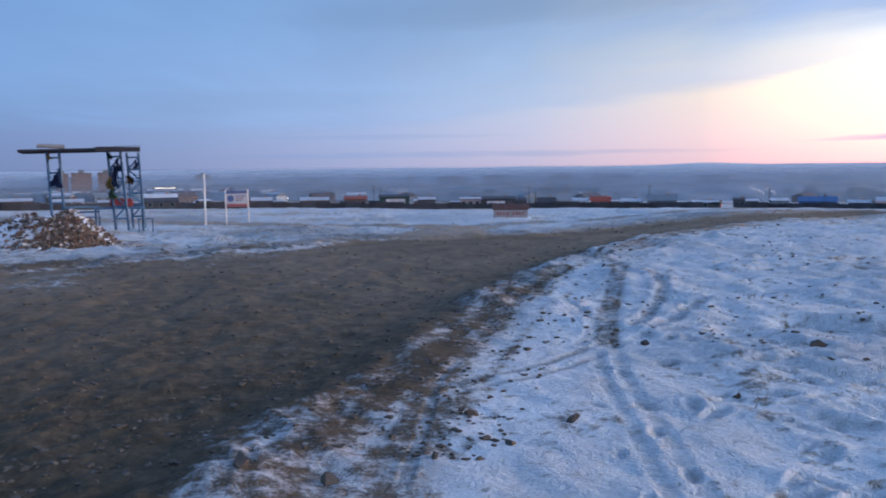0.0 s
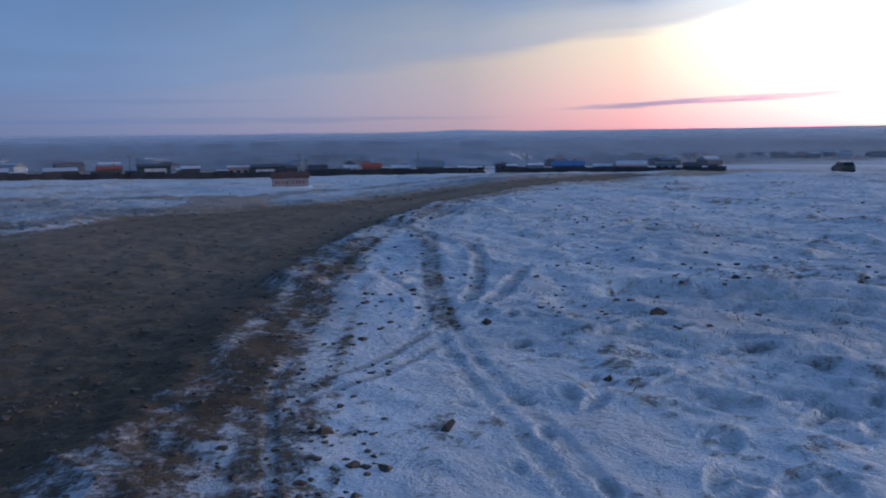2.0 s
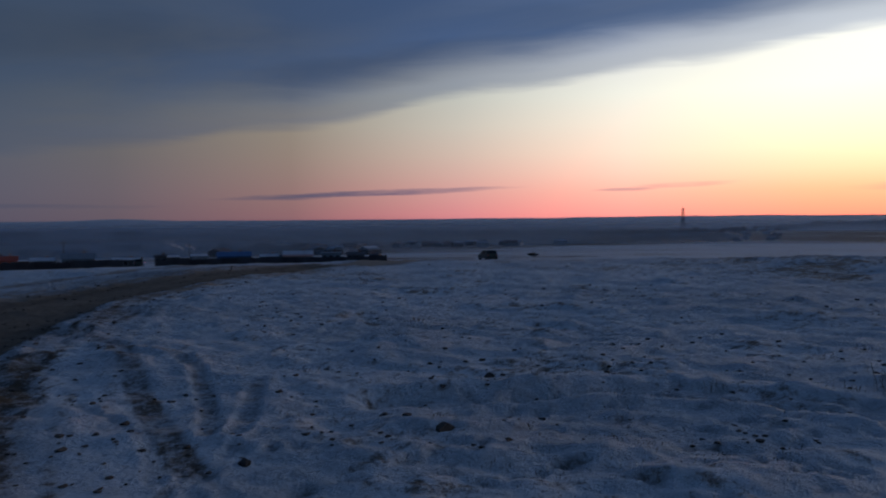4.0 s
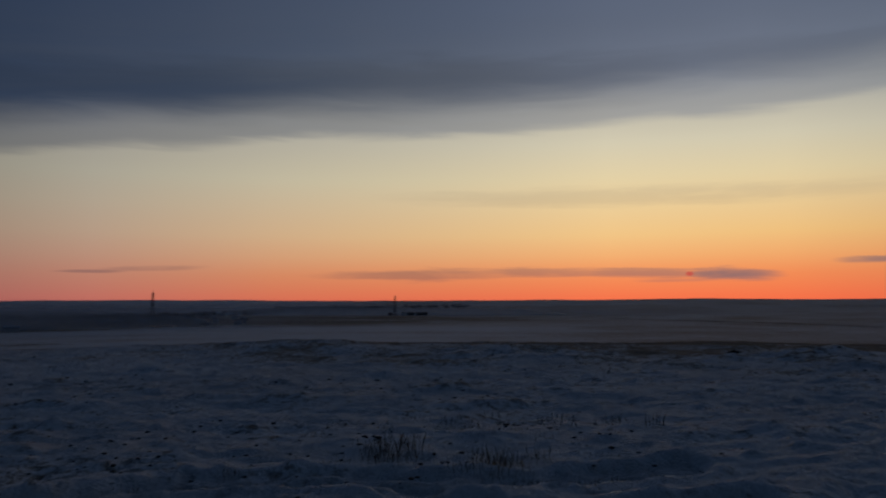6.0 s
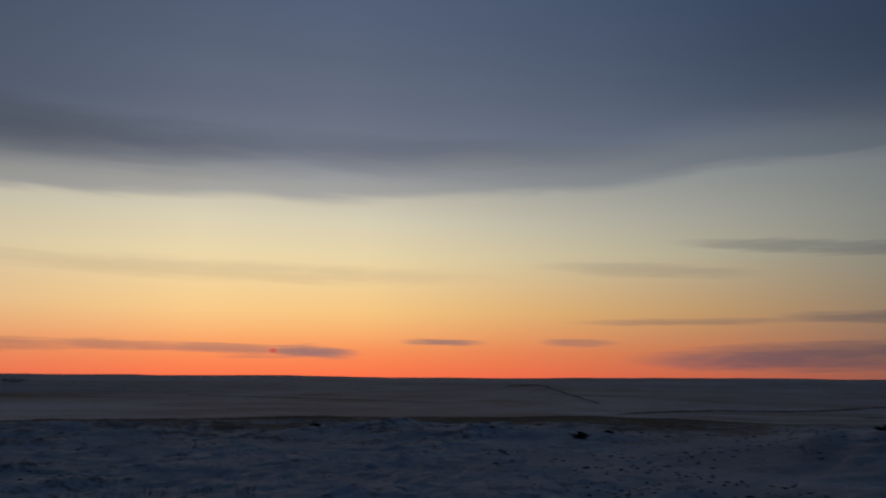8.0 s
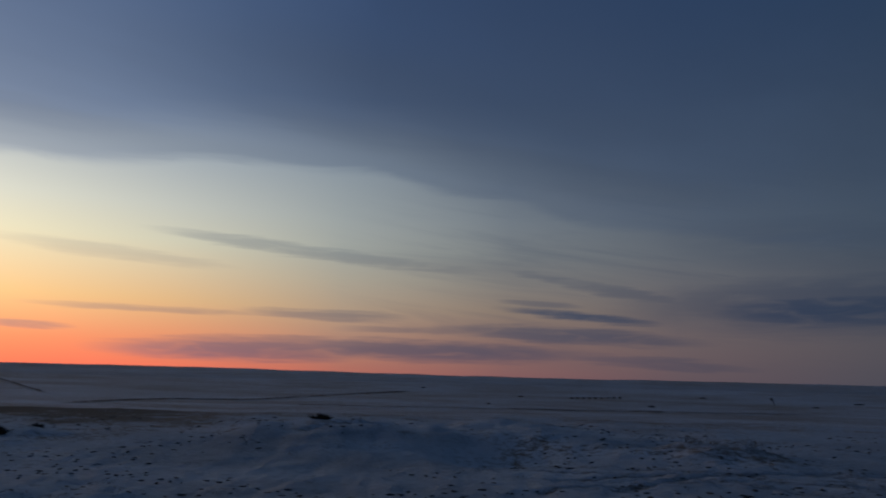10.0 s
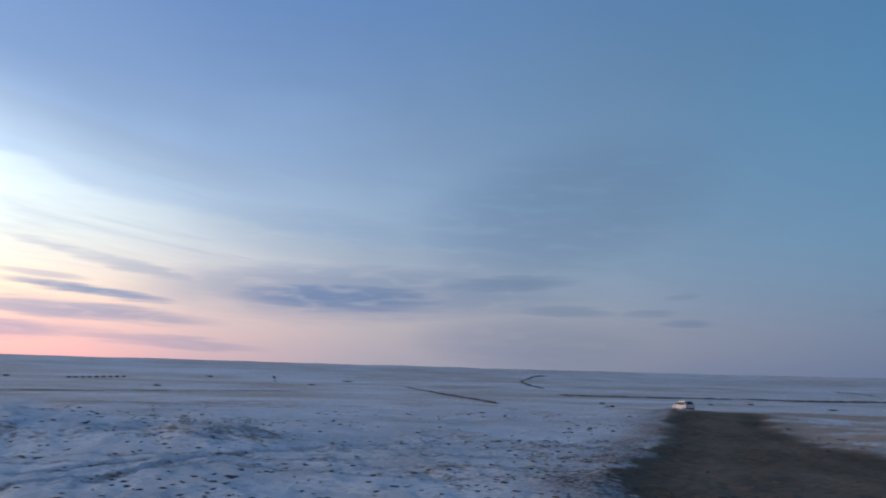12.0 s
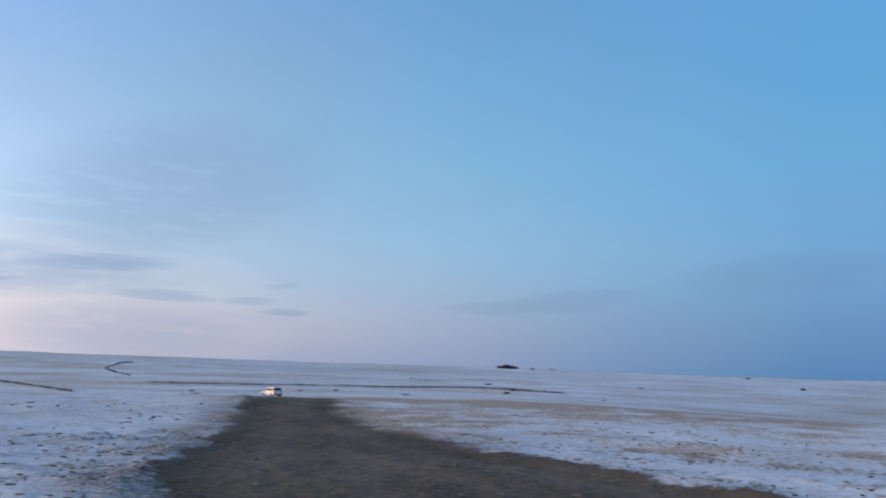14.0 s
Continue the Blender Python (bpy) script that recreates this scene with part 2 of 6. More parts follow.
STREAKS_HIGH = [
    (188, 11.5, 10, 3.4, 2.2, 0.5), (172, 9, 9, 1.6, -1.0, 0.25), (214.8, 4.84, 5.5, 0.45, 0.37, 0.4), (211.1, 4.7, 2.6, 0.22, 0.13, 0.35), (218.5, 5.72, 3.8, 0.3, 0.2, 0.3), (232, 7.2, 6, 1.0, 0.4, 0.3),
]
wob = N.math("MULTIPLY", N.math("SUBTRACT", N.noise(N.mapping(wisp, (1.7, 3.2, 1)), 1.0, 5, 0.6), 0.5), 2.0)
feather = N.step(N.noise(N.mapping(wisp, (2.4, 1.5, 1), (0, 0, radians(-4))), 1.0, 4, 0.5, 0.4), 0.25, 0.55, 0.6, 1.0)
tone = N.ramp(azr, [(0, (0.70, 0.79, 0.88)), (110 / 320, (0.74, 0.78, 0.84)), (135 / 320, (0.82, 0.70, 0.69)), (172 / 320, (0.80, 0.72, 0.72)), (190 / 320, (0.62, 0.68, 0.76)), (215 / 320, (0.60, 0.66, 0.74)), (225 / 320, (0.46, 0.54, 0.66)), (244 / 320, (0.52, 0.60, 0.72)), (262 / 320, (0.78, 0.85, 0.95))])
streak_col = N.mix(0.85, sky, N.mix(1.0, cloud_col, tone, "MULTIPLY"))
masks = None
for az, el, hl, th, up, k in STREAKS_TOWN + STREAKS_SUNSET + STREAKS_STEPPE + STREAKS_HIGH:
    p = N.math("DIVIDE", N.math("SUBTRACT", AZ, az), hl * 1.18)
    q = N.math("DIVIDE", N.math("SUBTRACT", N.math("SUBTRACT", EL, el), N.math("MULTIPLY", p, up * 1.18)), th * 1.5)
    q = N.math("ADD", q, N.math("MULTIPLY", wob, min(1.0, 0.32 / th)))
    r2 = N.math("ADD", N.math("MULTIPLY", p, p), N.math("MULTIPLY", q, q))
    m = N.step(r2, 0.0, 1.45, k, 0.0)
    masks = m if masks is None else N.math("MAXIMUM", masks, m)
masks = N.math("MULTIPLY", masks, feather)
# faint fibres fanning down from the sheet
fib = N.add("ShaderNodeCombineXYZ", i0=N.math("MULTIPLY", AZ, 0.05), i1=N.math("MULTIPLY", N.math("ADD", EL, N.math("MULTIPLY", AZ, 0.13)), 0.6)).outputs[0]
fibre = N.step(N.noise(fib, 1.0, 5, 0.6, 0.6), 0.42, 0.72, 0.0, 0.3)
fibre = N.math("MULTIPLY", fibre, N.math("MULTIPLY", N.step(AZ, 132, 150), N.step(AZ, 182, 208, 1.0, 0.0)))
fibre = N.math("MULTIPLY", fibre, N.math("MULTIPLY", N.step(EL, 0.5, 3), N.step(EL, 9, 16, 1.0, 0.0)))
sky = N.mix(N.math("MAXIMUM", masks, fibre), sky, streak_col)
# the sun's glow behind the low cloud
gp = N.math("DIVIDE", N.math("SUBTRACT", AZ, 95.6), 0.35)
gq = N.math("DIVIDE", N.math("SUBTRACT", EL, 2.15), 0.22)
glow = N.step(N.math("ADD", N.math("MULTIPLY", gp, gp), N.math("MULTIPLY", gq, gq)), 0.0, 1.0, 0.7, 0.0)
sky = N.mix(glow, sky, lin((252, 70, 72), -3.0))
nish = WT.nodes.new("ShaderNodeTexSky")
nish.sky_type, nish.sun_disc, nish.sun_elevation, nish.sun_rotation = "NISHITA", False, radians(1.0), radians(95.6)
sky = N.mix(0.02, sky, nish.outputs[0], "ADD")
below = N.step(EL, -4.0, -0.2)
sky = N.mix(below, (0.12, 0.14, 0.2), sky)
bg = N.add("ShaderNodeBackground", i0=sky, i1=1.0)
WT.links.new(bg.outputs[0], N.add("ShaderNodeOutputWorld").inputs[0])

sun = new("sun", bpy.data.lights.new("sun", "SUN"))
sun.data.energy, sun.data.angle, sun.data.color = 0.1, radians(10), (1.0, 0.55, 0.32)
sun.matrix_world = look((math.sin(radians(95.6)) * 100, math.cos(radians(95.6)) * 100, 6), (0, 0, 0))


# -------------------------------------------------------------- materials
def material(name):
    m = bpy.data.materials.new(name)
    m.use_nodes = True
    nt = m.node_tree
    nt.nodes.clear()
    n = Nodes(nt)
    out = n.add("ShaderNodeOutputMaterial")
    b = n.add("ShaderNodeBsdfPrincipled")
    nt.links.new(b.outputs[0], out.inputs[0])
    return m, n, b


def surface(name, col, rough=0.8, metal=0.0, vary=0.25, scale=3.0, bump=0.1, other=None, grain=18.0):
    """A plain worn surface: two scales of variation in colour and a fine relief."""
    m, n, b = material(name)
    pos = n.add("ShaderNodeTexCoord").outputs["Object"]
    big = n.noise(pos, scale, 4, 0.6)
    small = n.noise(pos, grain, 5, 0.65)
    rnd = n.add("ShaderNodeObjectInfo").outputs["Random"]
    f = n.math("ADD", n.math("MULTIPLY", n.math("SUBTRACT", big, 0.5), 1.6), n.math("MULTIPLY", n.math("SUBTRACT", small, 0.5), 1.2))
    f = n.math("ADD", f, n.math("MULTIPLY", n.math("SUBTRACT", rnd, 0.5), 0.6))
    lo = tuple(c * (1 - vary) for c in col)
    hi = other or tuple(min(1, c * (1 + vary)) for c in col)
    n.put(b.inputs["Base Color"], n.mix(n.math("ADD", 0.5, f, clamp=True), lo, hi))
    b.inputs["Roughness"].default_value, b.inputs["Metallic"].default_value = rough, metal
    if bump:
        bp = n.add("ShaderNodeBump", Strength=bump, Distance=0.02, Height=small)
        n.put(b.inputs["Normal"], bp.outputs[0])
    return m


def ground_material():
    m, n, b = material("snowy_steppe")
    pos = n.add("ShaderNodeNewGeometry").outputs["Position"]
    flat = n.mapping(pos, (1, 1, 0.3))
    att = lambda k: n.add("ShaderNodeAttribute")
    bare_n = att("bare")
    bare_n.attribute_name = "bare"
    straw_n = att("straw")
    straw_n.attribute_name = "straw"
    worn_n = att("worn")
    worn_n.attribute_name = "worn"
    bare, straw, worn = bare_n.outputs["Fac"], straw_n.outputs["Fac"], worn_n.outputs["Fac"]
    n1 = n.noise(flat, 0.55, 6, 0.62, 0.3)
    n2 = n.noise(flat, 5.5, 6, 0.7, 0.2)
    n3 = n.noise(flat, 28.0, 4, 0.7)
    far1 = n.noise(n.mapping(pos, (0.012, 0.012, 0.01)), 1.0, 8, 0.62, 0.5)
    mixn = n.math("ADD", n.math("ADD", n.math("MULTIPLY", n1, 0.34), n.math("MULTIPLY", n2, 0.36)), n.math("ADD", n.math("MULTIPLY", n3, 0.16), n.math("MULTIPLY", far1, 0.14)))
    spread = n.math("ADD", n.math("MULTIPLY", n.math("SUBTRACT", mixn, 0.5), 3.9), 0.5)
    soil_f = n.step(n.math("SUBTRACT", n.math("ADD", spread, bare), 1.0), -0.22, 0.22)
    soil = n.mix(n.step(n2, 0.35, 0.68), (0.048, 0.033, 0.019), (0.122, 0.084, 0.049))
    soil = n.mix(n.step(n1, 0.45, 0.7, 0.0, 0.45), soil, (0.142, 0.101, 0.062))
    soil = n.mix(n.step(n3, 0.62, 0.72, 0.0, 0.5), soil, (0.208, 0.151, 0.098))
    dry = n.mix(n2, (0.30, 0.215, 0.15), (0.56, 0.435, 0.335))
    # dark crumbs in the soil; the same crumbs are trodden thinly into the snow
    flecks = n.step(n.noise(n.mapping(flat, (1, 1, 1)), 13.0, 5, 0.72), 0.36, 0.66)
    soil = n.mix(n.math("MULTIPLY", flecks, 0.45), soil, (0.028, 0.021, 0.015))
    soil = n.mix(straw, soil, dry)
    snow = n.mix(n.step(n1, 0.3, 0.7), (0.60, 0.615, 0.645), (0.75, 0.76, 0.78))
    snow = n.mix(n.step(n2, 0.44, 0.74, 0.0, 0.6), snow, (0.45, 0.445, 0.44))
    film = n.math("MULTIPLY", worn, n.math("ADD", 0.5, n.math("MULTIPLY", flecks, 0.75)), clamp=True)
    snow = n.mix(film, snow, (0.125, 0.10, 0.085))
    # dimples of the relief, darkened too: their shade is put into the snow colour
    shaded_pits = n.step(n.noise(n.mapping(flat, (1, 1, 1)), 9.0, 3, 0.6, 0.6), 0.60, 0.74, 0.0, 0.42)
    snow = n.mix(shaded_pits, snow, (0.22, 0.22, 0.235))
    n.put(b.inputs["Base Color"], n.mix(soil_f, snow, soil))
    n.put(b.inputs["Roughness"], n.math("ADD", 0.75, n.math("MULTIPLY", soil_f, 0.2)))
    b.inputs["Specular IOR Level"].default_value = 0.25
    h = n.math("ADD", n.math("MULTIPLY", n2, n.math("SUBTRACT", 0.08, n.math("MULTIPLY", soil_f, 0.045))), n.math("MULTIPLY", n3, n.math("SUBTRACT", 0.024, n.math("MULTIPLY", soil_f, 0.014))))
    h = n.math("SUBTRACT", h, n.math("MULTIPLY", shaded_pits, 0.03))
    bp = n.add("ShaderNodeBump", Strength=0.9, Distance=1.0, Height=h)
    n.put(b.inputs["Normal"], bp.outputs[0])
    return m


GROUND = ground_material()
BLUE_STEEL = surface("blue_painted_steel", (0.02, 0.095, 0.225), 0.55, 0.1, 0.4, 4, 0.2, (0.05, 0.14, 0.26))
DARK_SHEET = surface("dark_roof_sheet", (0.014, 0.016, 0.024), 0.85, 0, 0.4, 2)
PALE_STONE = surface("pale_stone", (0.35, 0.32, 0.29), 0.9, 0, 0.35, 6, 0.5)
BRICK = surface("broken_red_brick", (0.19, 0.10, 0.075), 0.9, 0, 0.45, 7, 0.5)
BROWN_STONE = surface("brown_stone", (0.10, 0.078, 0.062), 0.9, 0, 0.45, 7, 0.5)
DARK_ROCK = surface("dark_rock", (0.06, 0.045, 0.04), 0.9, 0, 0.4, 9, 0.6)
SNOW = surface("settled_snow", (0.76, 0.78, 0.82), 0.8, 0, 0.08, 2, 0.4)
OLD_WOOD = surface("weathered_wood", (0.05, 0.042, 0.036), 0.85, 0, 0.45, 3, 0.3)
DARK_WOOD = surface("dark_fence_wood", (0.042, 0.044, 0.054), 0.9, 0, 0.5, 0.4, 0.3)
WHITE_PAINT = surface("white_paint", (0.62, 0.62, 0.62), 0.6, 0, 0.15, 3)
GLASS_DARK = surface("dark_window_glass", (0.02, 0.025, 0.03), 0.15, 0, 0.2, 3, 0)
RUBBER = surface("tyre_rubber", (0.02, 0.02, 0.02), 0.9)
TWIG = surface("dry_stalk", (0.24, 0.18, 0.115), 0.9, 0, 0.45, 5, 0)
BUSH = surface("bare_bush", (0.045, 0.036, 0.028), 0.95, 0, 0.4, 2, 0)


# ---------------------------------------------------------------- helpers
def bm_object(name, bm, mat, parent=None):
    me = bpy.data.meshes.new(name)
    bm.to_mesh(me)
    bm.free()
    me.materials.append(mat)
    ob = new(name, me)
    ob.parent = parent
    return ob


def part(name, bm, mat, parent, label=""):
    ob = bm_object(name, bm, mat, parent)
    if label:
        tagged(ob, label)
    return ob


def thing(name, x, y, z, turn, label, category, group="", kind=""):
    e = new(name)
    e.empty_display_size = 0.2
    e.matrix_world = pose(x, y, z, 0, 0, turn)
    return tagged(e, label, category, group, kind)


def box(bm, x0, x1, y0, y1, z0, z1, bevel=0.0):
    r = bmesh.ops.create_cube(bm, size=1, matrix=Matrix.Translation(((x0 + x1) / 2, (y0 + y1) / 2, (z0 + z1) / 2)) @ Matrix.Diagonal((x1 - x0, y1 - y0, z1 - z0, 1)))
    if bevel:
        es = list({e for v in r["verts"] for e in v.link_edges})
        bmesh.ops.bevel(bm, geom=es, offset=bevel, segments=1, affect="EDGES")
    return bm


def boxed(*a, **k):
    return box(bmesh.new(), *a, **k)


def bar(bm, a, b, r, sides=6, r2=None):
    """A round bar from a to b."""
    a, b = Vector(a), Vector(b)
    q = (b - a).to_track_quat("Z", "Y").to_matrix().to_4x4()
    bmesh.ops.create_cone(bm, cap_ends=True, segments=sides, radius1=r, radius2=r if r2 is None else r2, depth=(b - a).length, matrix=Matrix.Translation((a + b) / 2) @ q)
    return bm


def azel(az, d):
    return (math.sin(radians(az)) * d, math.cos(radians(az)) * d)


# ---------------------------------------------------------------- terrain
def hash2(ix, iy, seed):
    h = (ix.astype(np.int64) * 374761393 + iy.astype(np.int64) * 668265263 + seed * 1442695041) & 0xFFFFFFFF
    h = ((h ^ (h >> 13)) * 1274126177) & 0xFFFFFFFF
    return ((h ^ (h >> 16)) & 0xFFFF) / 65535.0


def vnoise(x, y, seed=0):
    ix, iy = np.floor(x), np.floor(y)
    fx, fy = x - ix, y - iy
    fx, fy = fx * fx * (3 - 2 * fx), fy * fy * (3 - 2 * fy)
    a, b = hash2(ix, iy, seed), hash2(ix + 1, iy, seed)
    c, d = hash2(ix, iy + 1, seed), hash2(ix + 1, iy + 1, seed)
    return (a + (b - a) * fx) * (1 - fy) + (c + (d - c) * fx) * fy - 0.5


def fbm(x, y, octaves=4, seed=0, gain=0.5):
    out, amp = 0, 1.0
    for o in range(octaves):
        out = out + amp * vnoise(x * 2 ** o + 17.3 * o, y * 2 ** o - 9.1 * o, seed + o)
        amp *= gain
    return out


def sstep(v, lo, hi):
    t = np.clip((v - lo) / (hi - lo), 0, 1)
    return t * t * (3 - 2 * t)


# the brow of the plateau and the far ridge, as elevation angles by azimuth
BROW_AZ = np.array([-75, -30, -15, 0, 30, 60, 80, 100, 115, 130, 145, 160, 175, 195, 217, 237, 285])
BROW_EL = -np.array([2.35, 2.15, 2.4, 2.7, 2.78, 2.65, 2.75, 2.75, 2.5, 2.9, 2.75, 2.6, 2.4, 2.2, 1.95, 2.4, 2.2])
RIDGE = [(18.6, 0.13, 2.2), (60, 0.05, 8), (95, 0.08, 6), (128, 0.1, 12), (213, 0.06, 6)]


def elev_profile(az, d):
    e0 = np.interp(az, BROW_AZ, BROW_EL)
    ridge = 0.36 + 0.05 * fbm(az * 0.35, az * 0, 4, 5)
    for a, h, w in RIDGE:
        ridge = ridge + h * np.exp(-((az - a) / w) ** 2)
    ld = np.log(np.maximum(d, 1.0))
    k = [np.log(v) for v in (40, 220, 400, 800, 1500, 2500, 3500, 4300, 4900)]
    vals = [e0, e0, e0 * 0.8, e0 * 0.52, e0 * 0.27, e0 * 0.04, ridge * 0.55, ridge, ridge - 0.15]
    el = vals[0]
    for i in range(len(k) - 1):
        f = np.clip((ld - k[i]) / (k[i + 1] - k[i]), 0, 1)
        el = el + (vals[i + 1] - vals[i]) * f
    return el


EAST = [(16, 27.2), (13.2, 26.3), (8.8, 23.9), (5.6, 20.9), (3.1, 16.3), (1.0, 12), (-0.1, 9), (-0.75, 6.5), (-1.2, 5), (-1.6, 3.9), (-2.1, 2), (-2.35, 0), (-2.5, -4), (-3.0, -10.6), (-4.4, -14.8), (-5.6, -17.6), (-7.6, -24), (-10.3, -32.8), (-12.6, -39), (-22, -62)]
WEST = [(-28, -62), (-17.5, -40), (-15.3, -36), (-11.7, -25.6), (-10.8, -20), (-10.3, -15.5), (-10.7, -10.5), (-11.2, -7.8), (-10.7, -3), (-10.2, 1), (-9.6, 5), (-9.2, 9.1), (-8.8, 12), (-8.0, 14.6), (-6.4, 16.2), (-4.7, 17.9), (-2.9, 20.8), (-1.0, 22.2), (1.0, 22.8), (2.6, 22.9), (4.9, 25.3), (9.6, 28.2), (16, 30.2)]
LANES = [  # worn bare lines: points, half width, strength
    ([(16, 28.5), (26, 32), (45, 38), (70, 42)], 1.7, 1.0),
    ([(-0.5, 22), (0.5, 27), (-3, 31), (-12, 35), (-30, 40)], 1.3, 0.75),
    ([(0.5, 27), (3, 31), (9, 33.5), (18, 37)], 0.9, 0.6),
    ([(-4, 17), (-9, 22), (-16, 27), (-30, 33)], 0.8, 0.55),
    ([(-0.3, 3.4), (-0.2, 5.1), (0.0, 6.3), (0.5, 8.2), (1.8, 12.8)], 0.22, 0.66),
    ([(-0.75, 3.4), (-0.6, 5.1), (-0.3, 6.5), (0.2, 8.4), (1.4, 12)], 0.22, 0.62),
]
RUTS = [  # tyre marks: points, half width, depth, how much soil shows
    ([(1.12, 2.6), (1.12, 3.8), (1.19, 4.84), (1.25, 5.9), (1.44, 7.28)], 0.045, 0.006, 0.26),
    ([(1.34, 2.6), (1.32, 3.93), (1.38, 4.94), (1.44, 6.06), (1.65, 7.5)], 0.05, 0.006, 0.24),
    ([(1.55, 7.4), (1.85, 8.73), (2.4, 10.86), (3.0, 13.3), (2.6, 14.6), (1.6, 15.0)], 0.13, 0.010, 0.62),
    ([(2.0, 8.1), (2.36, 8.87), (2.9, 10.3), (3.15, 11.4), (3.1, 12.4)], 0.08, 0.018, 0.5),
    ([(2.15, 8.0), (2.48, 8.42), (3.31, 9.79)], 0.08, 0.018, 0.47),
    ([(1.33, 7.17), (0.67, 6.36), (0.22, 6.1), (-0.02, 5.9)], 0.045, 0.006, 0.45),
    ([(1.4, 6.9), (0.75, 6.12), (0.3, 5.86), (0.0, 5.66)], 0.04, 0.006, 0.4),
    ([(-0.22, 4.0), (-0.13, 5.06), (-0.05, 6.02), (0.12, 6.6)], 0.04, 0.005, 0.3),
    ([(1.3, 7.3), (1.6, 8.4), (1.5, 9.8), (1.0, 11.2)], 0.06, 0.010, 0.25),
    ([(7.5, 2.0), (6.5, 4.2), (6.6, 5.0), (6.3, 5.9), (5.9, 6.7), (5.0, 7.4), (3.8, 8.2)], 0.26, 0.06, 0.25),
    ([(6.2, 1.5), (5.6, 3.2), (6.0, 4.2), (6.2, 5.3), (5.6, 6.7), (4.8, 7.4)], 0.22, 0.06, 0.25),
    ([(5.6, -10.6), (4.2, -13), (1.5, -15.0), (-1.3, -16.2), (-4.6, -17.5)], 0.17, 0.03, 0.5),
    ([(4.3, -10), (3.8, -12.5), (2.2, -15), (-0.5, -17.3), (-4.8, -19.4)], 0.17, 0.03, 0.5),
    ([(5.2, -9.2), (4.0, -11.3), (2.0, -13.2), (-1.0, -14.4), (-4, -15.2)], 0.15, 0.025, 0.5),
    ([(7.5, -11.5), (4.8, -12.2), (2.6, -12.0), (0.2, -11.6), (-2.4, -11.8)], 0.14, 0.025, 0.48),
    ([(7.2, -12.9), (4.6, -13.4), (2.4, -13.2), (0.0, -12.7), (-2.8, -12.9)], 0.14, 0.025, 0.48),
]
MOUNDS = [(4.4, -16.5, 1.7, 0.28), (9, -17, 4, 0.35), (14, -14, 4, 0.4), (21, -7, 4, 0.35), (24, -3, 3, 0.3), (13, -21, 3, 0.3), (8.5, -13.8, 2.3, -0.35), (-9.5, -30, 4, 0.3), (26, 6, 4, 0.3), (28, 14, 4, 0.3)]


def poly_dist(x, y, pts, soft=0):
    best = np.full(x.shape, 1e9)
    for (ax, ay), (bx, by) in zip(pts[:-1], pts[1:]):
        vx, vy = bx - ax, by - ay
        t = np.clip(((x - ax) * vx + (y - ay) * vy) / (vx * vx + vy * vy), 0, 1)
        best = np.minimum(best, np.hypot(x - ax - t * vx, y - ay - t * vy))
    return best


def inside(x, y, poly):
    r = np.zeros(x.shape, bool)
    for (ax, ay), (bx, by) in zip(poly, poly[1:] + poly[:1]):
        if ay == by:
            continue
        r ^= ((ay > y) != (by > y)) & (x < (bx - ax) * (y - ay) / (by - ay) + ax)
    return r


ROAD = EAST + WEST


def road_depth(x, y):
    """Metres inside the dirt road (negative outside)."""
    d = poly_dist(x, y, ROAD + ROAD[:1])
    return np.where(inside(x, y, ROAD), d, -d)


def catmull(pts, n=6):
    """A smooth polyline through the points."""
    p = [pts[0]] + list(pts) + [pts[-1]]
    out = []
    for i in range(1, len(p) - 2):
        for k in range(n):
            t = k / n
            out.append(tuple(0.5 * (2 * p[i][j] + (p[i + 1][j] - p[i - 1][j]) * t + (2 * p[i - 1][j] - 5 * p[i][j] + 4 * p[i + 1][j] - p[i + 2][j]) * t * t
                                    + (3 * p[i][j] - p[i - 1][j] - 3 * p[i + 1][j] + p[i + 2][j]) * t ** 3) for j in (0, 1)))
    return out + [tuple(pts[-1])]


def base_height(x, y):
    """The lie of the land without its small relief."""
    d = np.hypot(x, y)
    az = (np.degrees(np.arctan2(x, y)) + 75) % 360 - 75
    el = elev_profile(az, d)
    line = EYE + d * np.tan(np.radians(el))
    west = (0.35 * sstep(d, 12, 28) + 0.25 * sstep(d, 28, 36)) * sstep(az, -60, -35) * (1 - sstep(az, 5, 25))
    near = -west + 0.0 * d
    t = sstep(d, 26, 46)
    far_lift = fbm(x / 420, y / 420, 3, 11) * np.clip((d - 250) / 800, 0, 1) * 4.0
    return near * (1 - t) + np.where(d < 150, np.minimum(line, near + 0.2), line) * t + far_lift * (d < 3800)


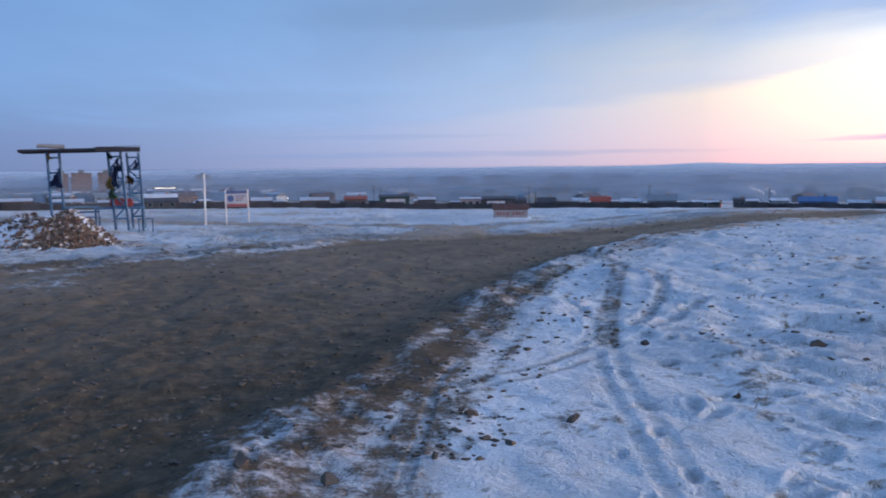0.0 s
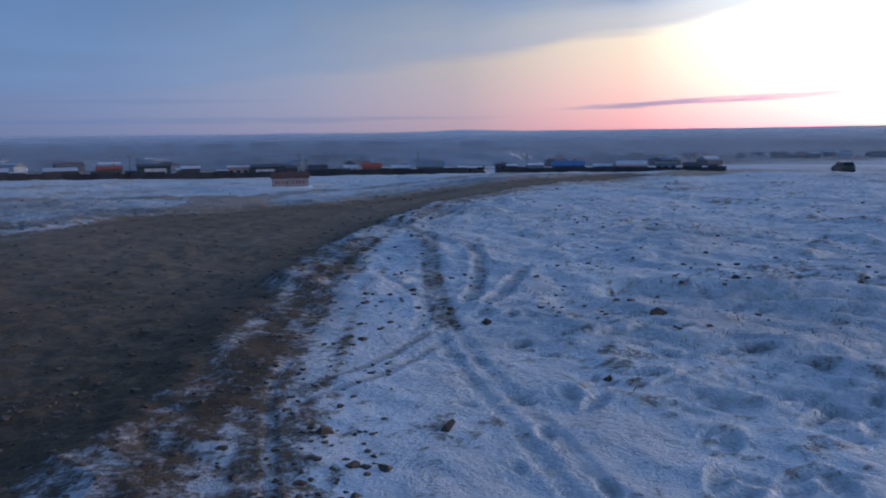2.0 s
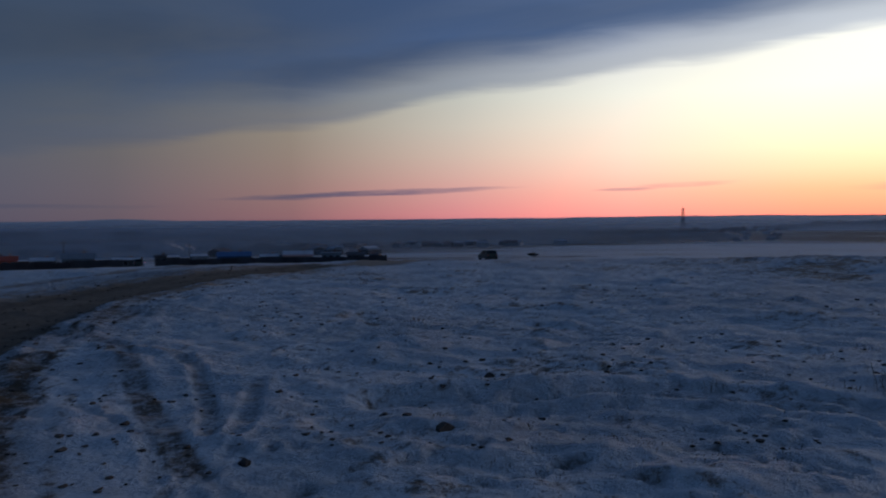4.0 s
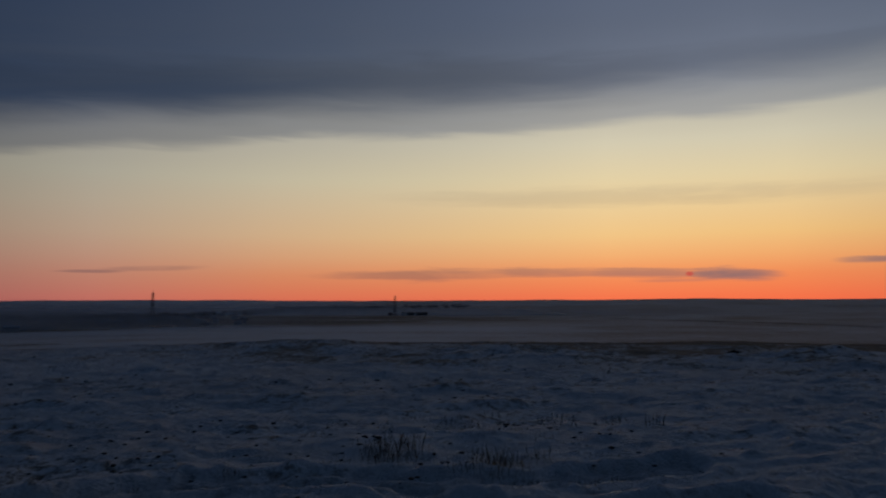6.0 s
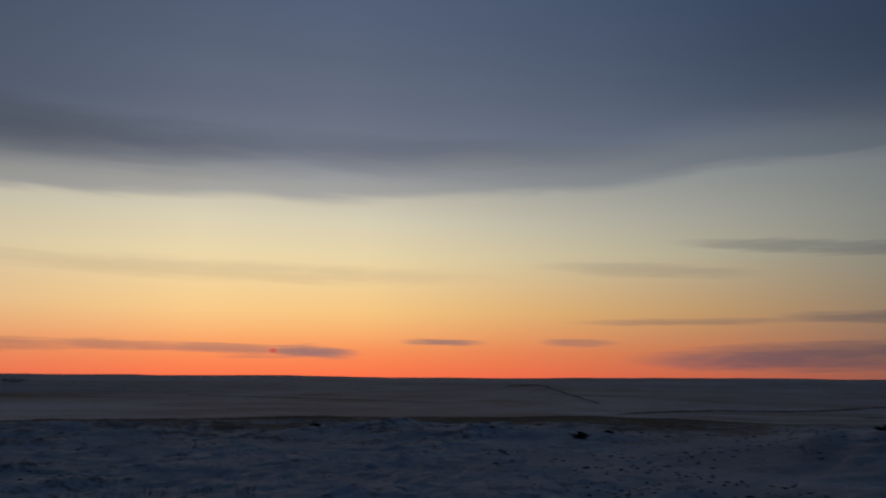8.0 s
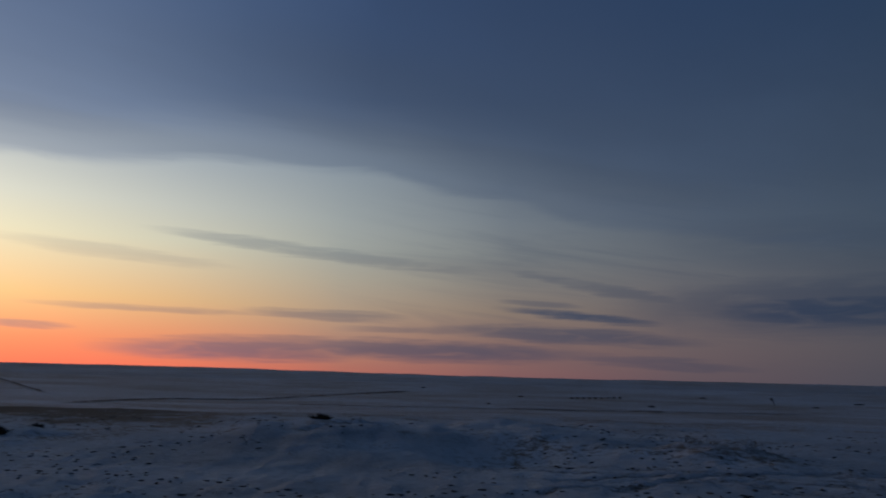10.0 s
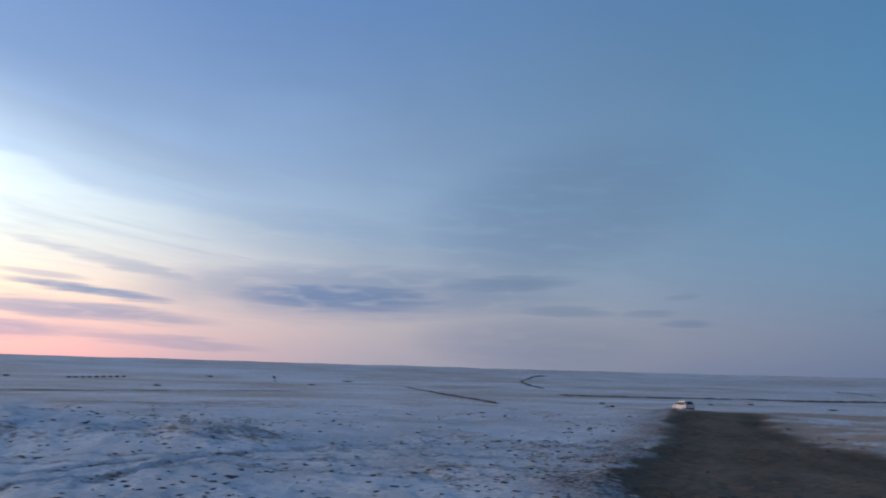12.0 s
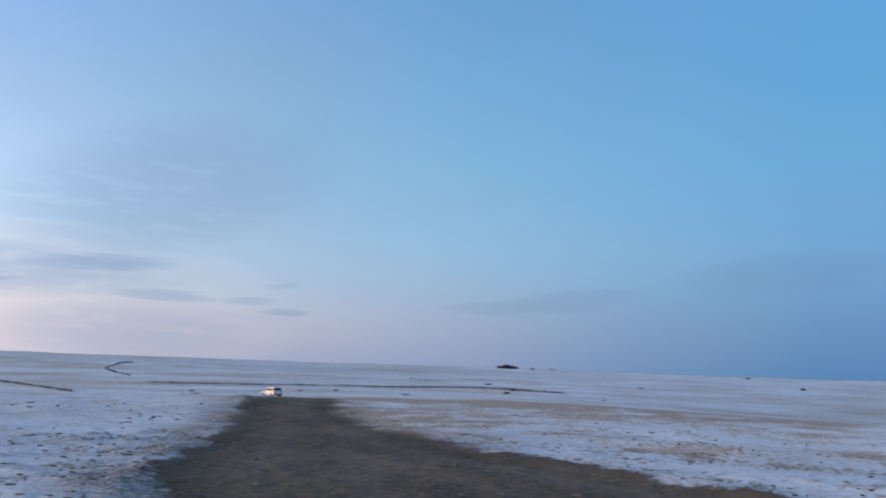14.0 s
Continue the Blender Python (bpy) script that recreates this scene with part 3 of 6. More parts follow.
def height(x, y, detail=True):
    x, y = np.asarray(x, float), np.asarray(y, float)
    z = base_height(x, y)
    if not detail:
        return z
    d = np.hypot(x, y)
    fade = np.exp(-(d / 70) ** 2)
    rd = road_depth(x, y)
    onroad = sstep(rd, -0.3, 0.5)
    # drifts and tussocks
    u, v = x * 0.82 + y * 0.57, -x * 0.57 + y * 0.82
    calm = 1 - 0.7 * sstep(x, -1.6, -0.2) * (1 - sstep(x, 1.6, 3.0)) * sstep(y, 1, 2.5) * (1 - sstep(y, 7.5, 10))
    level = 1 - 0.85 * sstep(x, -2, -0.5) * (1 - sstep(x, 5.5, 8)) * sstep(y, 0.5, 2) * (1 - sstep(y, 8, 11))
    z = z + calm * fade * (1 - 0.75 * onroad) * (0.16 * level * fbm(u * 0.26, v * 0.16, 3, 21) + np.where(y < -4, 0.06, 0.10) * fbm(u * 1.3, v * 0.55, 3, 31))
    rough_zone = sstep(d, 3, 9)
    lump = np.maximum(fbm(x * 1.9, y * 1.9, 3, 41) - 0.08, 0)
    z = z + calm * fade * (1 - onroad) * np.where(y < -4, 0.035, 0.065) * fbm(u * 5.0, v * 2.4, 4, 45)
    z = z + calm * fade * (1 - onroad) * lump * (0.05 + 0.07 * rough_zone) * np.where(y < -4, 0.5, 1.0)
    z = z - 0.05 * onroad + onroad * fade * (0.045 * fbm(x * 4.1, y * 4.1, 4, 51) + 0.05 * fbm(x * 0.5, y * 0.5, 2, 55))
    verge = np.exp(-((rd + 0.25) / 0.35) ** 2) * (1 - (1 - sstep(x, -5, -3)) * sstep(y, -2, 1))
    z = z + fade * verge * np.where(y < -3, 0.25, 1.0) * (0.04 + 0.05 * fbm(x * 2.5, y * 2.5, 3, 61))
    for mx, my, r, h in MOUNDS:
        q = ((x - mx) ** 2 + (y - my) ** 2) / (r * r)
        z = z + h * np.exp(-q * 1.6) * (1 + 0.8 * fbm(x * 1.1, y * 1.1, 2, 71))
    return z


def ground_mesh():
    n_az = 1260
    radii = [0.0]
    r = 0.02
    while r < 0.5:
        radii.append(r)
        r *= 1.6
    while r < 2.6:
        radii.append(r)
        r *= 1.08
    while r < 55:
        radii.append(r)
        r *= 1.0068
    while r < 4950:
        radii.append(r)
        r *= 1.035
    radii = np.array(radii[1:])
    a = np.linspace(0, 2 * np.pi, n_az, endpoint=False)
    cx, cy = -0.6, 1.4
    R, A = np.meshgrid(radii, a, indexing="ij")
    X, Y = cx + R * np.sin(A), cy + R * np.cos(A)
    Z = height(X, Y)
    near = R < 75
    rd = np.full(X.shape, -50.0)
    rd[near] = road_depth(X[near], Y[near])
    d = np.hypot(X, Y)
    az = (np.degrees(np.arctan2(X, Y)) + 75) % 360 - 75
    ragged = fbm(X * 0.55, Y * 0.55, 4, 81) * 1.5
    road = sstep(rd + ragged * 0.5, -0.75, 0.55)
    patch = fbm(X * 0.22, Y * 0.22, 4, 91)
    tuft = fbm(X * 1.9, Y * 1.9, 3, 41)
    bare = 0.21 + 0.30 * patch + 0.22 * np.maximum(tuft - 0.02, 0)
    bare = bare + np.where(Y > 2, 0.02, 0.10) * sstep(d, 6, 25)
    bare = bare + np.where((Y > 1) & (X > -4), 0.22, 0.11) * np.exp(-((rd + 0.5) / 0.7) ** 2)
    bare = bare - 0.13 * sstep(-Y, 2, 5) * sstep(d, 5, 8) * (1 - sstep(d, 24, 34)) * (1 - sstep(az, 196, 206))
    west_side = sstep(-rd, 0.0, 1.0) * (X < -4.0) * (Y > 0)
    bare = bare + 0.08 * west_side + 0.14 * np.exp(-((rd + 1.2) / 1.4) ** 2) * (poly_dist(X, Y, WEST) < poly_dist(X, Y, EAST)) * (Y > 2) * (d < 60)
    straw = sstep(d, 8, 30) * 0.55 + 0.25
    westward = poly_dist(X, Y, WEST) < poly_dist(X, Y, EAST)
    worn = np.where(westward, np.where(Y < -4, 0.6, 0.7) * np.exp(-(np.maximum(-rd, 0) / np.where(Y < -4, 0.9, 2.8)) ** 2), np.where(Y < -3, 0.95 * np.exp(-(np.maximum(-rd, 0) / 1.3) ** 2), 0.55 * np.exp(-(np.maximum(-rd, 0) / 0.75) ** 2))) * (d < 70) * (0.75 + 0.9 * fbm(X * 0.9, Y * 0.9, 3, 141))
    worn = np.maximum(worn, 0.0) + (0.10 + 0.30 * np.maximum(fbm(X * 0.3, Y * 0.3, 3, 143), 0)) * (d < 60)
    along = fbm(rd * 6.0, Y * 0.3, 3, 181)
    tracked = np.exp(-((rd + 0.7) / 0.9) ** 2) * (~westward) * sstep(Y, 0, 2.5) * (d < 25)
    bare, worn = bare + 0.45 * along * tracked, np.maximum(worn + 0.7 * along * tracked, 0)
    streaked = np.clip(1.5 * fbm(az * 0.10, np.log(np.maximum(d, 3)) * 9, 4, 171) + 0.18, 0, 1)
    worn = worn + 0.6 * streaked * sstep(d, 12, 18) * (1 - sstep(d, 42, 60)) * (1 - sstep(az, 8, 22)) * sstep(az, -70, -55)
    worn = worn + 0.28 * streaked * sstep(d, 6, 10) * (1 - sstep(d, 36, 50)) * sstep(az, 105, 125) * (1 - sstep(az, 190, 205))
    # beyond the brow: thin snow over dry grass
    out = sstep(d, 34, 60)
    bands = fbm(az * 0.16, np.log(np.maximum(d, 5)) * 5.0, 4, 101)
    bare = bare * (1 - out) + out * (0.50 + 0.2 * bands + 0.1 * fbm(X / 90, Y / 90, 3, 111))
    brow = np.exp(-((d - 36) / 13.0) ** 2) * sstep(az, 40, 75) * (1 - sstep(az, 118, 135))
    bare = bare + 0.46 * brow + 0.4 * np.exp(-((X - 4.6) ** 2 / 2.2 + (Y + 16.2) ** 2 / 0.8)) + 0.12 * np.exp(-((X - 9.5) ** 2 / 3.0 + (Y + 15.5) ** 2 / 3.0))
    straw = straw * (1 - 0.7 * brow)
    brow2 = np.exp(-((d - 50) / 14.0) ** 2) * sstep(az, 190, 203) * (1 - sstep(az, 222, 240))
    bare, straw = bare + 0.55 * brow2, np.maximum(straw, brow2)
    tan_patch = sstep(d, 15, 22) * (1 - sstep(d, 40, 55)) * sstep(az, 196, 206) * (1 - sstep(az, 236, 250)) * np.clip(0.55 + 1.3 * fbm(X * 0.5, Y * 0.5, 3, 161), 0, 1)
    bare, straw = bare + 0.27 * tan_patch, np.maximum(straw, 0.9 * tan_patch)
    valley = sstep(d, 200, 320) * (1 - sstep(d, 1900, 2600)) * sstep(az, -60, -40) * (1 - sstep(az, 34, 60))
    bare = bare - 0.05 * valley
    yards = sstep(d, 300 + 9 * np.clip(az - 25, 0, 90), 380 + 12 * np.clip(az - 25, 0, 90)) * (1 - sstep(d, 1350, 1650)) * sstep(az, -60, -40) * (1 - sstep(az, 72, 92))
    bare = bare + 0.30 * yards * (0.8 + fbm(X / 60, Y / 60, 3, 151))
    bare = bare - 0.2 * sstep(d, 60, 110) * (1 - sstep(d, 600, 900)) * sstep(az, 40, 55) * (1 - sstep(az, 78, 92))
    # extra snow on the far hills puts pale haze into their colour
    bare = bare - 0.28 * sstep(d, 1300, 2200) * (1 - sstep(az, 55, 80))
    straw = np.where(out > 0.5, np.maximum(straw, 0.75), straw) * (1 - 0.8 * yards)
    for pts, w, k in LANES:
        q = poly_dist(X, Y, catmull(pts)) + ragged * 0.5 * w
        bare = np.maximum(bare, k * 0.8 * (1 - sstep(q, w * 0.6, w * 1.5)))
        worn = np.maximum(worn, 1.05 * k * (1 - sstep(q, w * 0.4, w * 2.0)))
    for pts, w, deep, k in RUTS:
        m = R < 30
        q = poly_dist(X[m], Y[m], catmull(pts))
        cut = 1 - sstep(q, w * 0.7, w * 1.25)
        tread = np.clip(1.0 + 0.7 * fbm(X[m] * 5, Y[m] * 5, 3, 121), 0.2, 2)
        Z[m] += -deep * cut + deep * 0.5 * np.exp(-((q - w * 1.6) / (w * 0.5)) ** 2)
        bare[m] = bare[m] * (1 - 0.5 * cut) + cut * k * 0.45 * tread
        worn[m] = np.maximum(worn[m], cut * k * 1.1 * tread)
    for fx, fy, turn in FOOTPRINTS:
        m = (np.abs(X - fx) < 0.4) & (np.abs(Y - fy) < 0.4)
        c, s = math.cos(turn), math.sin(turn)
        u, v = (X[m] - fx) * c + (Y[m] - fy) * s, -(X[m] - fx) * s + (Y[m] - fy) * c
        size = 0.55 + (turn * 7.13) % 0.6
        q = (u / (0.15 * size)) ** 2 + (v / (0.06 * size)) ** 2
        Z[m] += -0.020 * size * (1 - sstep(q, 0.1, 1.5)) + 0.006 * np.exp(-((q - 1.7) / 0.6) ** 2)
        # film darkens the print: trodden-in soil plus the hollow's shade put into colour
        worn[m] = worn[m] + 0.26 * (1 - sstep(q, 0.2, 1.3))
    across = poly_dist(X, Y, EAST)
    frost = sstep(across, 3.6, 8.0) * sstep(Y, -5, 2) * (d < 45) * np.clip(0.72 + 1.1 * fbm(X * 0.33, Y * 0.33, 3, 201), 0, 1)
    bare = np.maximum(bare, road * (1.25 - 0.66 * frost))
    worn = np.where(road > 0.5, 0.62 - 0.36 * frost, worn)
    straw = straw * (1 - road) * (1 - np.exp(-((rd + 0.4) / 1.2) ** 2) * (d < 20))
    lanes = np.exp(-((rd - 1.4) / 0.4) ** 2) + np.exp(-((rd - 3.1) / 0.4) ** 2)
    straw = straw + road * sstep(d, 4, 14) * (0.2 * sstep(Y, 3, 8) + 0.07 * lanes + np.clip(0.03 + 0.15 * fbm(X * 0.4, Y * 0.4, 3, 191), 0, 1)) * (d < 80)
    return X, Y, Z, np.clip(bare, 0, 1.3), np.clip(straw, 0, 1), np.clip(worn, 0, 0.95), rd + ragged * 0.5


rng = random.Random(7)
FOOTPRINTS = []
for k in range(190):  # a trampled patch beside the tyre marks
    FOOTPRINTS.append((rng.uniform(1.7, 6.5), rng.uniform(2.2, 8.5), rng.uniform(0.2, 2.9)))
for k in range(16):
    FOOTPRINTS.append((0.3 + 0.33 * (k % 2) + rng.uniform(-0.1, 0.1) + k * 0.05, -0.5 + 0.35 * k, 1.5 + rng.uniform(-0.3, 0.3)))
for k in range(420):  # older prints all over the snow
    d, a = math.exp(rng.uniform(math.log(4), math.log(16))), rng.uniform(0.25, 3.0)
    FOOTPRINTS.append((d * math.sin(a), 1.4 + d * math.cos(a), rng.uniform(0, 3.1)))


def build_ground():
    X, Y, Z, bare, straw, worn, rd = ground_mesh()
    nr, na = X.shape
    co = np.stack([X, Y, Z], -1).reshape(-1, 3)
    i, j = np.meshgrid(np.arange(nr - 1), np.arange(na), indexing="ij")
    j2 = (j + 1) % na
    quads = np.stack([i * na + j, (i + 1) * na + j, (i + 1) * na + j2, i * na + j2], -1).reshape(-1, 4)
    is_road = (rd.reshape(-1)[quads].mean(1) > 0)
    for name, sel, label in (("ground", ~is_road, "open steppe ground under thin trampled snow"), ("dirt_road", is_road, "dark frozen dirt road with ragged snowy edges")):
        q = quads[sel]
        used, inv = np.unique(q, return_inverse=True)
        me = bpy.data.meshes.new(name)
        me.vertices.add(len(used))
        me.vertices.foreach_set("co", co[used].astype(np.float32).ravel())
        me.loops.add(len(q) * 4)
        me.loops.foreach_set("vertex_index", inv.astype(np.int32).ravel())
        me.polygons.add(len(q))
        me.polygons.foreach_set("loop_start", np.arange(0, len(q) * 4, 4, dtype=np.int32))
        me.polygons.foreach_set("use_smooth", np.ones(len(q), bool))
        for key, arr in (("bare", bare), ("straw", straw), ("worn", worn)):
            at = me.attributes.new(key, "FLOAT", "POINT")
            at.data.foreach_set("value", arr.reshape(-1)[used].astype(np.float32))
        me.update(calc_edges=True)
        me.materials.append(GROUND)
        tagged(new(name, me), label, "ground" if name == "ground" else "road", kind="structure")


build_ground()


def gz(x, y, detail=True):
    return float(height(np.array([x]), np.array([y]), detail)[0])


def at_el(az, el, ex=0.0, ey=0.0):
    """The distance at which the land beyond the brow is seen at this elevation."""
    d = np.exp(np.linspace(math.log(45), math.log(4300), 260))
    e = np.degrees(np.arctan2(base_height(ex + d * math.sin(radians(az)), ey + d * math.cos(radians(az))) - EYE, d))
    k = int(np.argmax(e >= el)) if (e >= el).any() else len(d) - 1
    if k == 0:
        return float(d[0])
    t = (el - e[k - 1]) / max(1e-6, e[k] - e[k - 1])
    return float(d[k - 1] + (d[k] - d[k - 1]) * min(1, max(0, t)))


# --------------------------------------------------- shelter by the road
CLOTH = [surface("cloth_" + k, c, 0.95, 0, 0.4, 3, 0.3) for k, c in (("blue", (0.03, 0.06, 0.16)), ("yellow", (0.16, 0.13, 0.05)), ("green", (0.035, 0.08, 0.06)), ("brown", (0.09, 0.055, 0.03)), ("red", (0.16, 0.03, 0.035)))]
GREY_ROLL = surface("grey_roofing_felt", (0.25, 0.27, 0.30), 0.9, 0, 0.2, 4)


def ladder_post(parent, x, y, h, wide, lean, axis, n=6, braced=True):
    """A lattice leg: two angle-iron uprights, rungs and diagonals, each a part."""
    dxy = (wide, 0) if axis == "x" else (0, wide)
    for s in (-0.5, 0.5):
        part("upright", bar(bmesh.new(), (x + dxy[0] * s + lean, y + dxy[1] * s, 0), (x + dxy[0] * s, y + dxy[1] * s, h), 0.045, 4), BLUE_STEEL, parent)
    for k in range(1, n + 1):
        z = h * k / (n + 0.4)
        f = lean * (1 - z / h)
        a = (x - dxy[0] / 2 + f, y - dxy[1] / 2, z)
        b = (x + dxy[0] / 2 + f, y + dxy[1] / 2, z)
        part("rung", bar(bmesh.new(), a, b, 0.03, 4), BLUE_STEEL, parent)
        if k < n and braced:
            z2 = h * (k + 1) / (n + 0.4)
            f2 = lean * (1 - z2 / h)
            s = 1 if k % 2 else -1
            part("brace", bar(bmesh.new(), (x - s * dxy[0] / 2 + f, y - s * dxy[1] / 2, z), (x + s * dxy[0] / 2 + f2, y + s * dxy[1] / 2, z2), 0.026, 4), BLUE_STEEL, parent)


def cloth(parent, x, y, z, w, h, mat, seed):
    """A knotted strip of cloth hanging from the lattice, folded and frayed."""
    r = random.Random(seed)
    bm = bmesh.new()
    cols, rows = 6, 7
    vs = []
    for j in range(rows):
        t = j / (rows - 1)
        for i in range(cols):
            u = i / (cols - 1) - 0.5
            vs.append(bm.verts.new((x + u * w * (0.35 + 0.75 * t) + 0.04 * math.sin(7 * t + seed), y - 0.06 + 0.07 * math.sin(u * 14 + seed) * (0.4 + t), z - h * t + r.uniform(-0.03, 0.03) * (j == rows - 1))))
    for j in range(rows - 1):
        for i in range(cols - 1):
            bm.faces.new((vs[j * cols + i], vs[j * cols + i + 1], vs[(j + 1) * cols + i + 1], vs[(j + 1) * cols + i]))
    bmesh.ops.solidify(bm, geom=bm.faces[:], thickness=0.012)
    part("cloth_strip", bm, mat, parent, "faded cloth strip tied to the leg")


def shelter():
    x0, y0 = -11.45, 27.6
    turn = 24
    s = thing("roadside_shelter", x0, y0, gz(x0, y0), turn, "open blue steel lattice shelter with a flat dark roof", "shelter")
    H = 2.78
    ladder_post(s, 0.0, 0.0, H, 0.42, 0.16, "x")
    ladder_post(s, 0.66, 1.3, H, 0.40, 0.12, "x")
    ladder_post(s, -1.92, 0.25, H, 0.38, 0.06, "x", 5, False)
    # roof: frame beams and corrugated sheets
    for y in (-0.35, 0.55, 1.5):
        part("roof_beam", bar(bmesh.new(), (-2.95, y, H + 0.0), (0.8, y, H + 0.09), 0.05, 4), DARK_SHEET, s)
    for k in range(5):
        bm = bmesh.new()
        xa, xb = -3.0 + k * 0.77, -3.0 + k * 0.77 + 0.81
        cols = 14
        y_a, y_b = (-0.1, 1.2) if k < 3 else (-0.5, 1.75)
        top = H + 0.03 + 0.024 * k + (0.04 if k > 2 else 0)
        vs = []
        for i in range(cols + 1):
            xx = xa + (xb - xa) * i / cols
            zz = top + 0.024 * i / cols + 0.008 * math.cos(i * math.pi)
            vs.append((bm.verts.new((xx, y_a, zz)), bm.verts.new((xx, y_b, zz + 0.06))))
        for a, b in zip(vs[:-1], vs[1:]):
            bm.faces.new((a[0], b[0], b[1], a[1]))
        bmesh.ops.solidify(bm, geom=bm.faces[:], thickness=0.018)
        part("roof_sheet", bm, DARK_SHEET, s)
    part("eave_board", boxed(-0.6, 0.83, -0.56, -0.52, H - 0.02, H + 0.14, 0.01), DARK_SHEET, s)
    bm = bar(bmesh.new(), (-2.4, 0.1, H + 0.2), (-1.55, 0.1, H + 0.17), 0.07, 12)
    part("felt_roll", bm, GREY_ROLL, s, "grey roll of felt lying on the roof")
    for k, (x, y, z, w, h, m) in enumerate([(-0.02, -0.02, 2.3, 0.4, 1.1, 0), (-0.2, -0.05, 1.9, 0.35, 0.6, 1), (-0.12, -0.05, 1.5, 0.4, 0.55, 2), (0.1, -0.05, 2.55, 0.25, 0.7, 0), (0.5, 1.25, 1.95, 0.4, 0.45, 3), (0.75, 1.25, 2.5, 0.25, 0.5, 0),
                                            (-1.9, 0.2, 2.0, 0.42, 0.6, 0), (-1.8, 0.2, 2.2, 0.3, 0.9, 0), (-2.05, 0.2, 2.75, 0.2, 0.35, 1), (-0.15, 0.0, 2.8, 0.2, 0.4, 2)]):
        cloth(s, x, y, z, w * 0.75, h * 0.7, CLOTH[m], k)
    # table with a red cloth bundle, bench and chair under the roof
    t = thing("plank_table", *local(s, 0.1, 0.5), turn, "blue steel framed table with a plank top", "table")
    part("tabletop", boxed(-0.85, 0.85, -0.3, 0.3, 0.82, 0.88, 0.01), BLUE_STEEL, t)
    for x in (-0.78, 0.78):
        for y in (-0.24, 0.24):
            part("leg", bar(bmesh.new(), (x, y, 0), (x, y, 0.82), 0.035, 4), BLUE_STEEL, t)
    x, y, z = local(s, 0.15, 0.42)
    b = thing("red_bundle", x, y, z + 0.88, turn, "red cloth covered bundle lying on the table", "bundle")
    bm = boxed(-0.35, 0.4, -0.2, 0.2, 0, 0.3, 0.06)
    bmesh.ops.subdivide_edges(bm, edges=bm.edges[:], cuts=2, use_grid_fill=True)
    for v in bm.verts:
        v.co += Vector((noise.noise(v.co * 6), noise.noise(v.co * 6 + Vector((3, 0, 0))), noise.noise(v.co * 6 + Vector((0, 5, 0))) * (v.co.z > 0.02))) * 0.035
    part("wrapping", bm, CLOTH[4], b)
    for sx, sy, L, nm in ((-1.1, 0.1, 1.15, "seat"), (0.95, 0.2, 0.55, "seat")):
        c = thing("steel_bench", *local(s, sx, sy), turn + (8 if L > 0.6 else -6), "blue steel bench with a slatted seat", "bench", "benches at the shelter")
        for k in range(3):
            part("seat_slat", boxed(-L / 2, L / 2, -0.16 + k * 0.11, -0.08 + k * 0.11, 0.46, 0.49), BLUE_STEEL, c)
        for x in (-L / 2 + 0.04, L / 2 - 0.04):
            for y in (-0.13, 0.13):
                part("leg", bar(bmesh.new(), (x, y, 0), (x, y, 0.46 if y < 0 or L < 0.6 else 0.9), 0.02, 4), BLUE_STEEL, c)
        if L > 0.6:
            for z in (0.62, 0.8):
                part("back_slat", boxed(-L / 2, L / 2, 0.12, 0.15, z, z + 0.07), BLUE_STEEL, c)


def local(ob, x, y):
    p = ob.matrix_world @ Vector((x, y, 0))
    return p.x, p.y, gz(p.x, p.y)


bpy.context.view_layer.update()
shelter()


def chunk_mesh(name, seed, flat, mat, size=1.0):
    """An angular broken lump."""
    r = random.Random(seed)
    bm = bmesh.new()
    for _ in range(11):
        v = Vector((r.uniform(-1, 1), r.uniform(-1, 1), r.uniform(-1, 1))).normalized() * r.uniform(0.75, 1.1)
        bm.verts.new((v.x * size, v.y * 0.75 * size, v.z * flat * size))
    bmesh.ops.convex_hull(bm, input=bm.verts)
    loose = [v for v in bm.verts if not v.link_faces]
    bmesh.ops.delete(bm, geom=loose, context="VERTS")
    me = bpy.data.meshes.new(name)
    bm.to_mesh(me)
    bm.free()
    me.materials.append(mat)
    return me


def rubble_materials():
    m, n, b = material("rubble_bits")
    rnd = n.add("ShaderNodeNewGeometry").outputs["Random Per Island"]
    pos = n.add("ShaderNodeTexCoord").outputs["Object"]
    col = n.ramp(rnd, [(0.0, (0.05, 0.04, 0.035)), (0.25, (0.12, 0.085, 0.065)), (0.45, (0.17, 0.10, 0.075)), (0.62, (0.20, 0.15, 0.12)), (0.8, (0.27, 0.24, 0.21)), (0.92, (0.34, 0.31, 0.29)), (0.84, (0.62, 0.64, 0.69))], "CONSTANT")
    n.put(b.inputs["Base Color"], n.mix(n.step(n.noise(pos, 22.0, 4, 0.6), 0.4, 0.7, 0.0, 0.5), col, (0.09, 0.07, 0.06)))
    b.inputs["Roughness"].default_value = 0.9
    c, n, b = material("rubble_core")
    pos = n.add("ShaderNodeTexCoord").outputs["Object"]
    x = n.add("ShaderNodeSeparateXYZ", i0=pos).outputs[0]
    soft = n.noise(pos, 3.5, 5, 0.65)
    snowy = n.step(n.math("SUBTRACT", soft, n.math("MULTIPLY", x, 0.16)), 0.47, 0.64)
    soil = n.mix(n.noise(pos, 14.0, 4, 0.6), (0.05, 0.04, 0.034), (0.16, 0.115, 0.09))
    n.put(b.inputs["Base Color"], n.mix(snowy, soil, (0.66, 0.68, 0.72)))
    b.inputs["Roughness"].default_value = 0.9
    return m, c


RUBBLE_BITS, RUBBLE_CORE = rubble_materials()


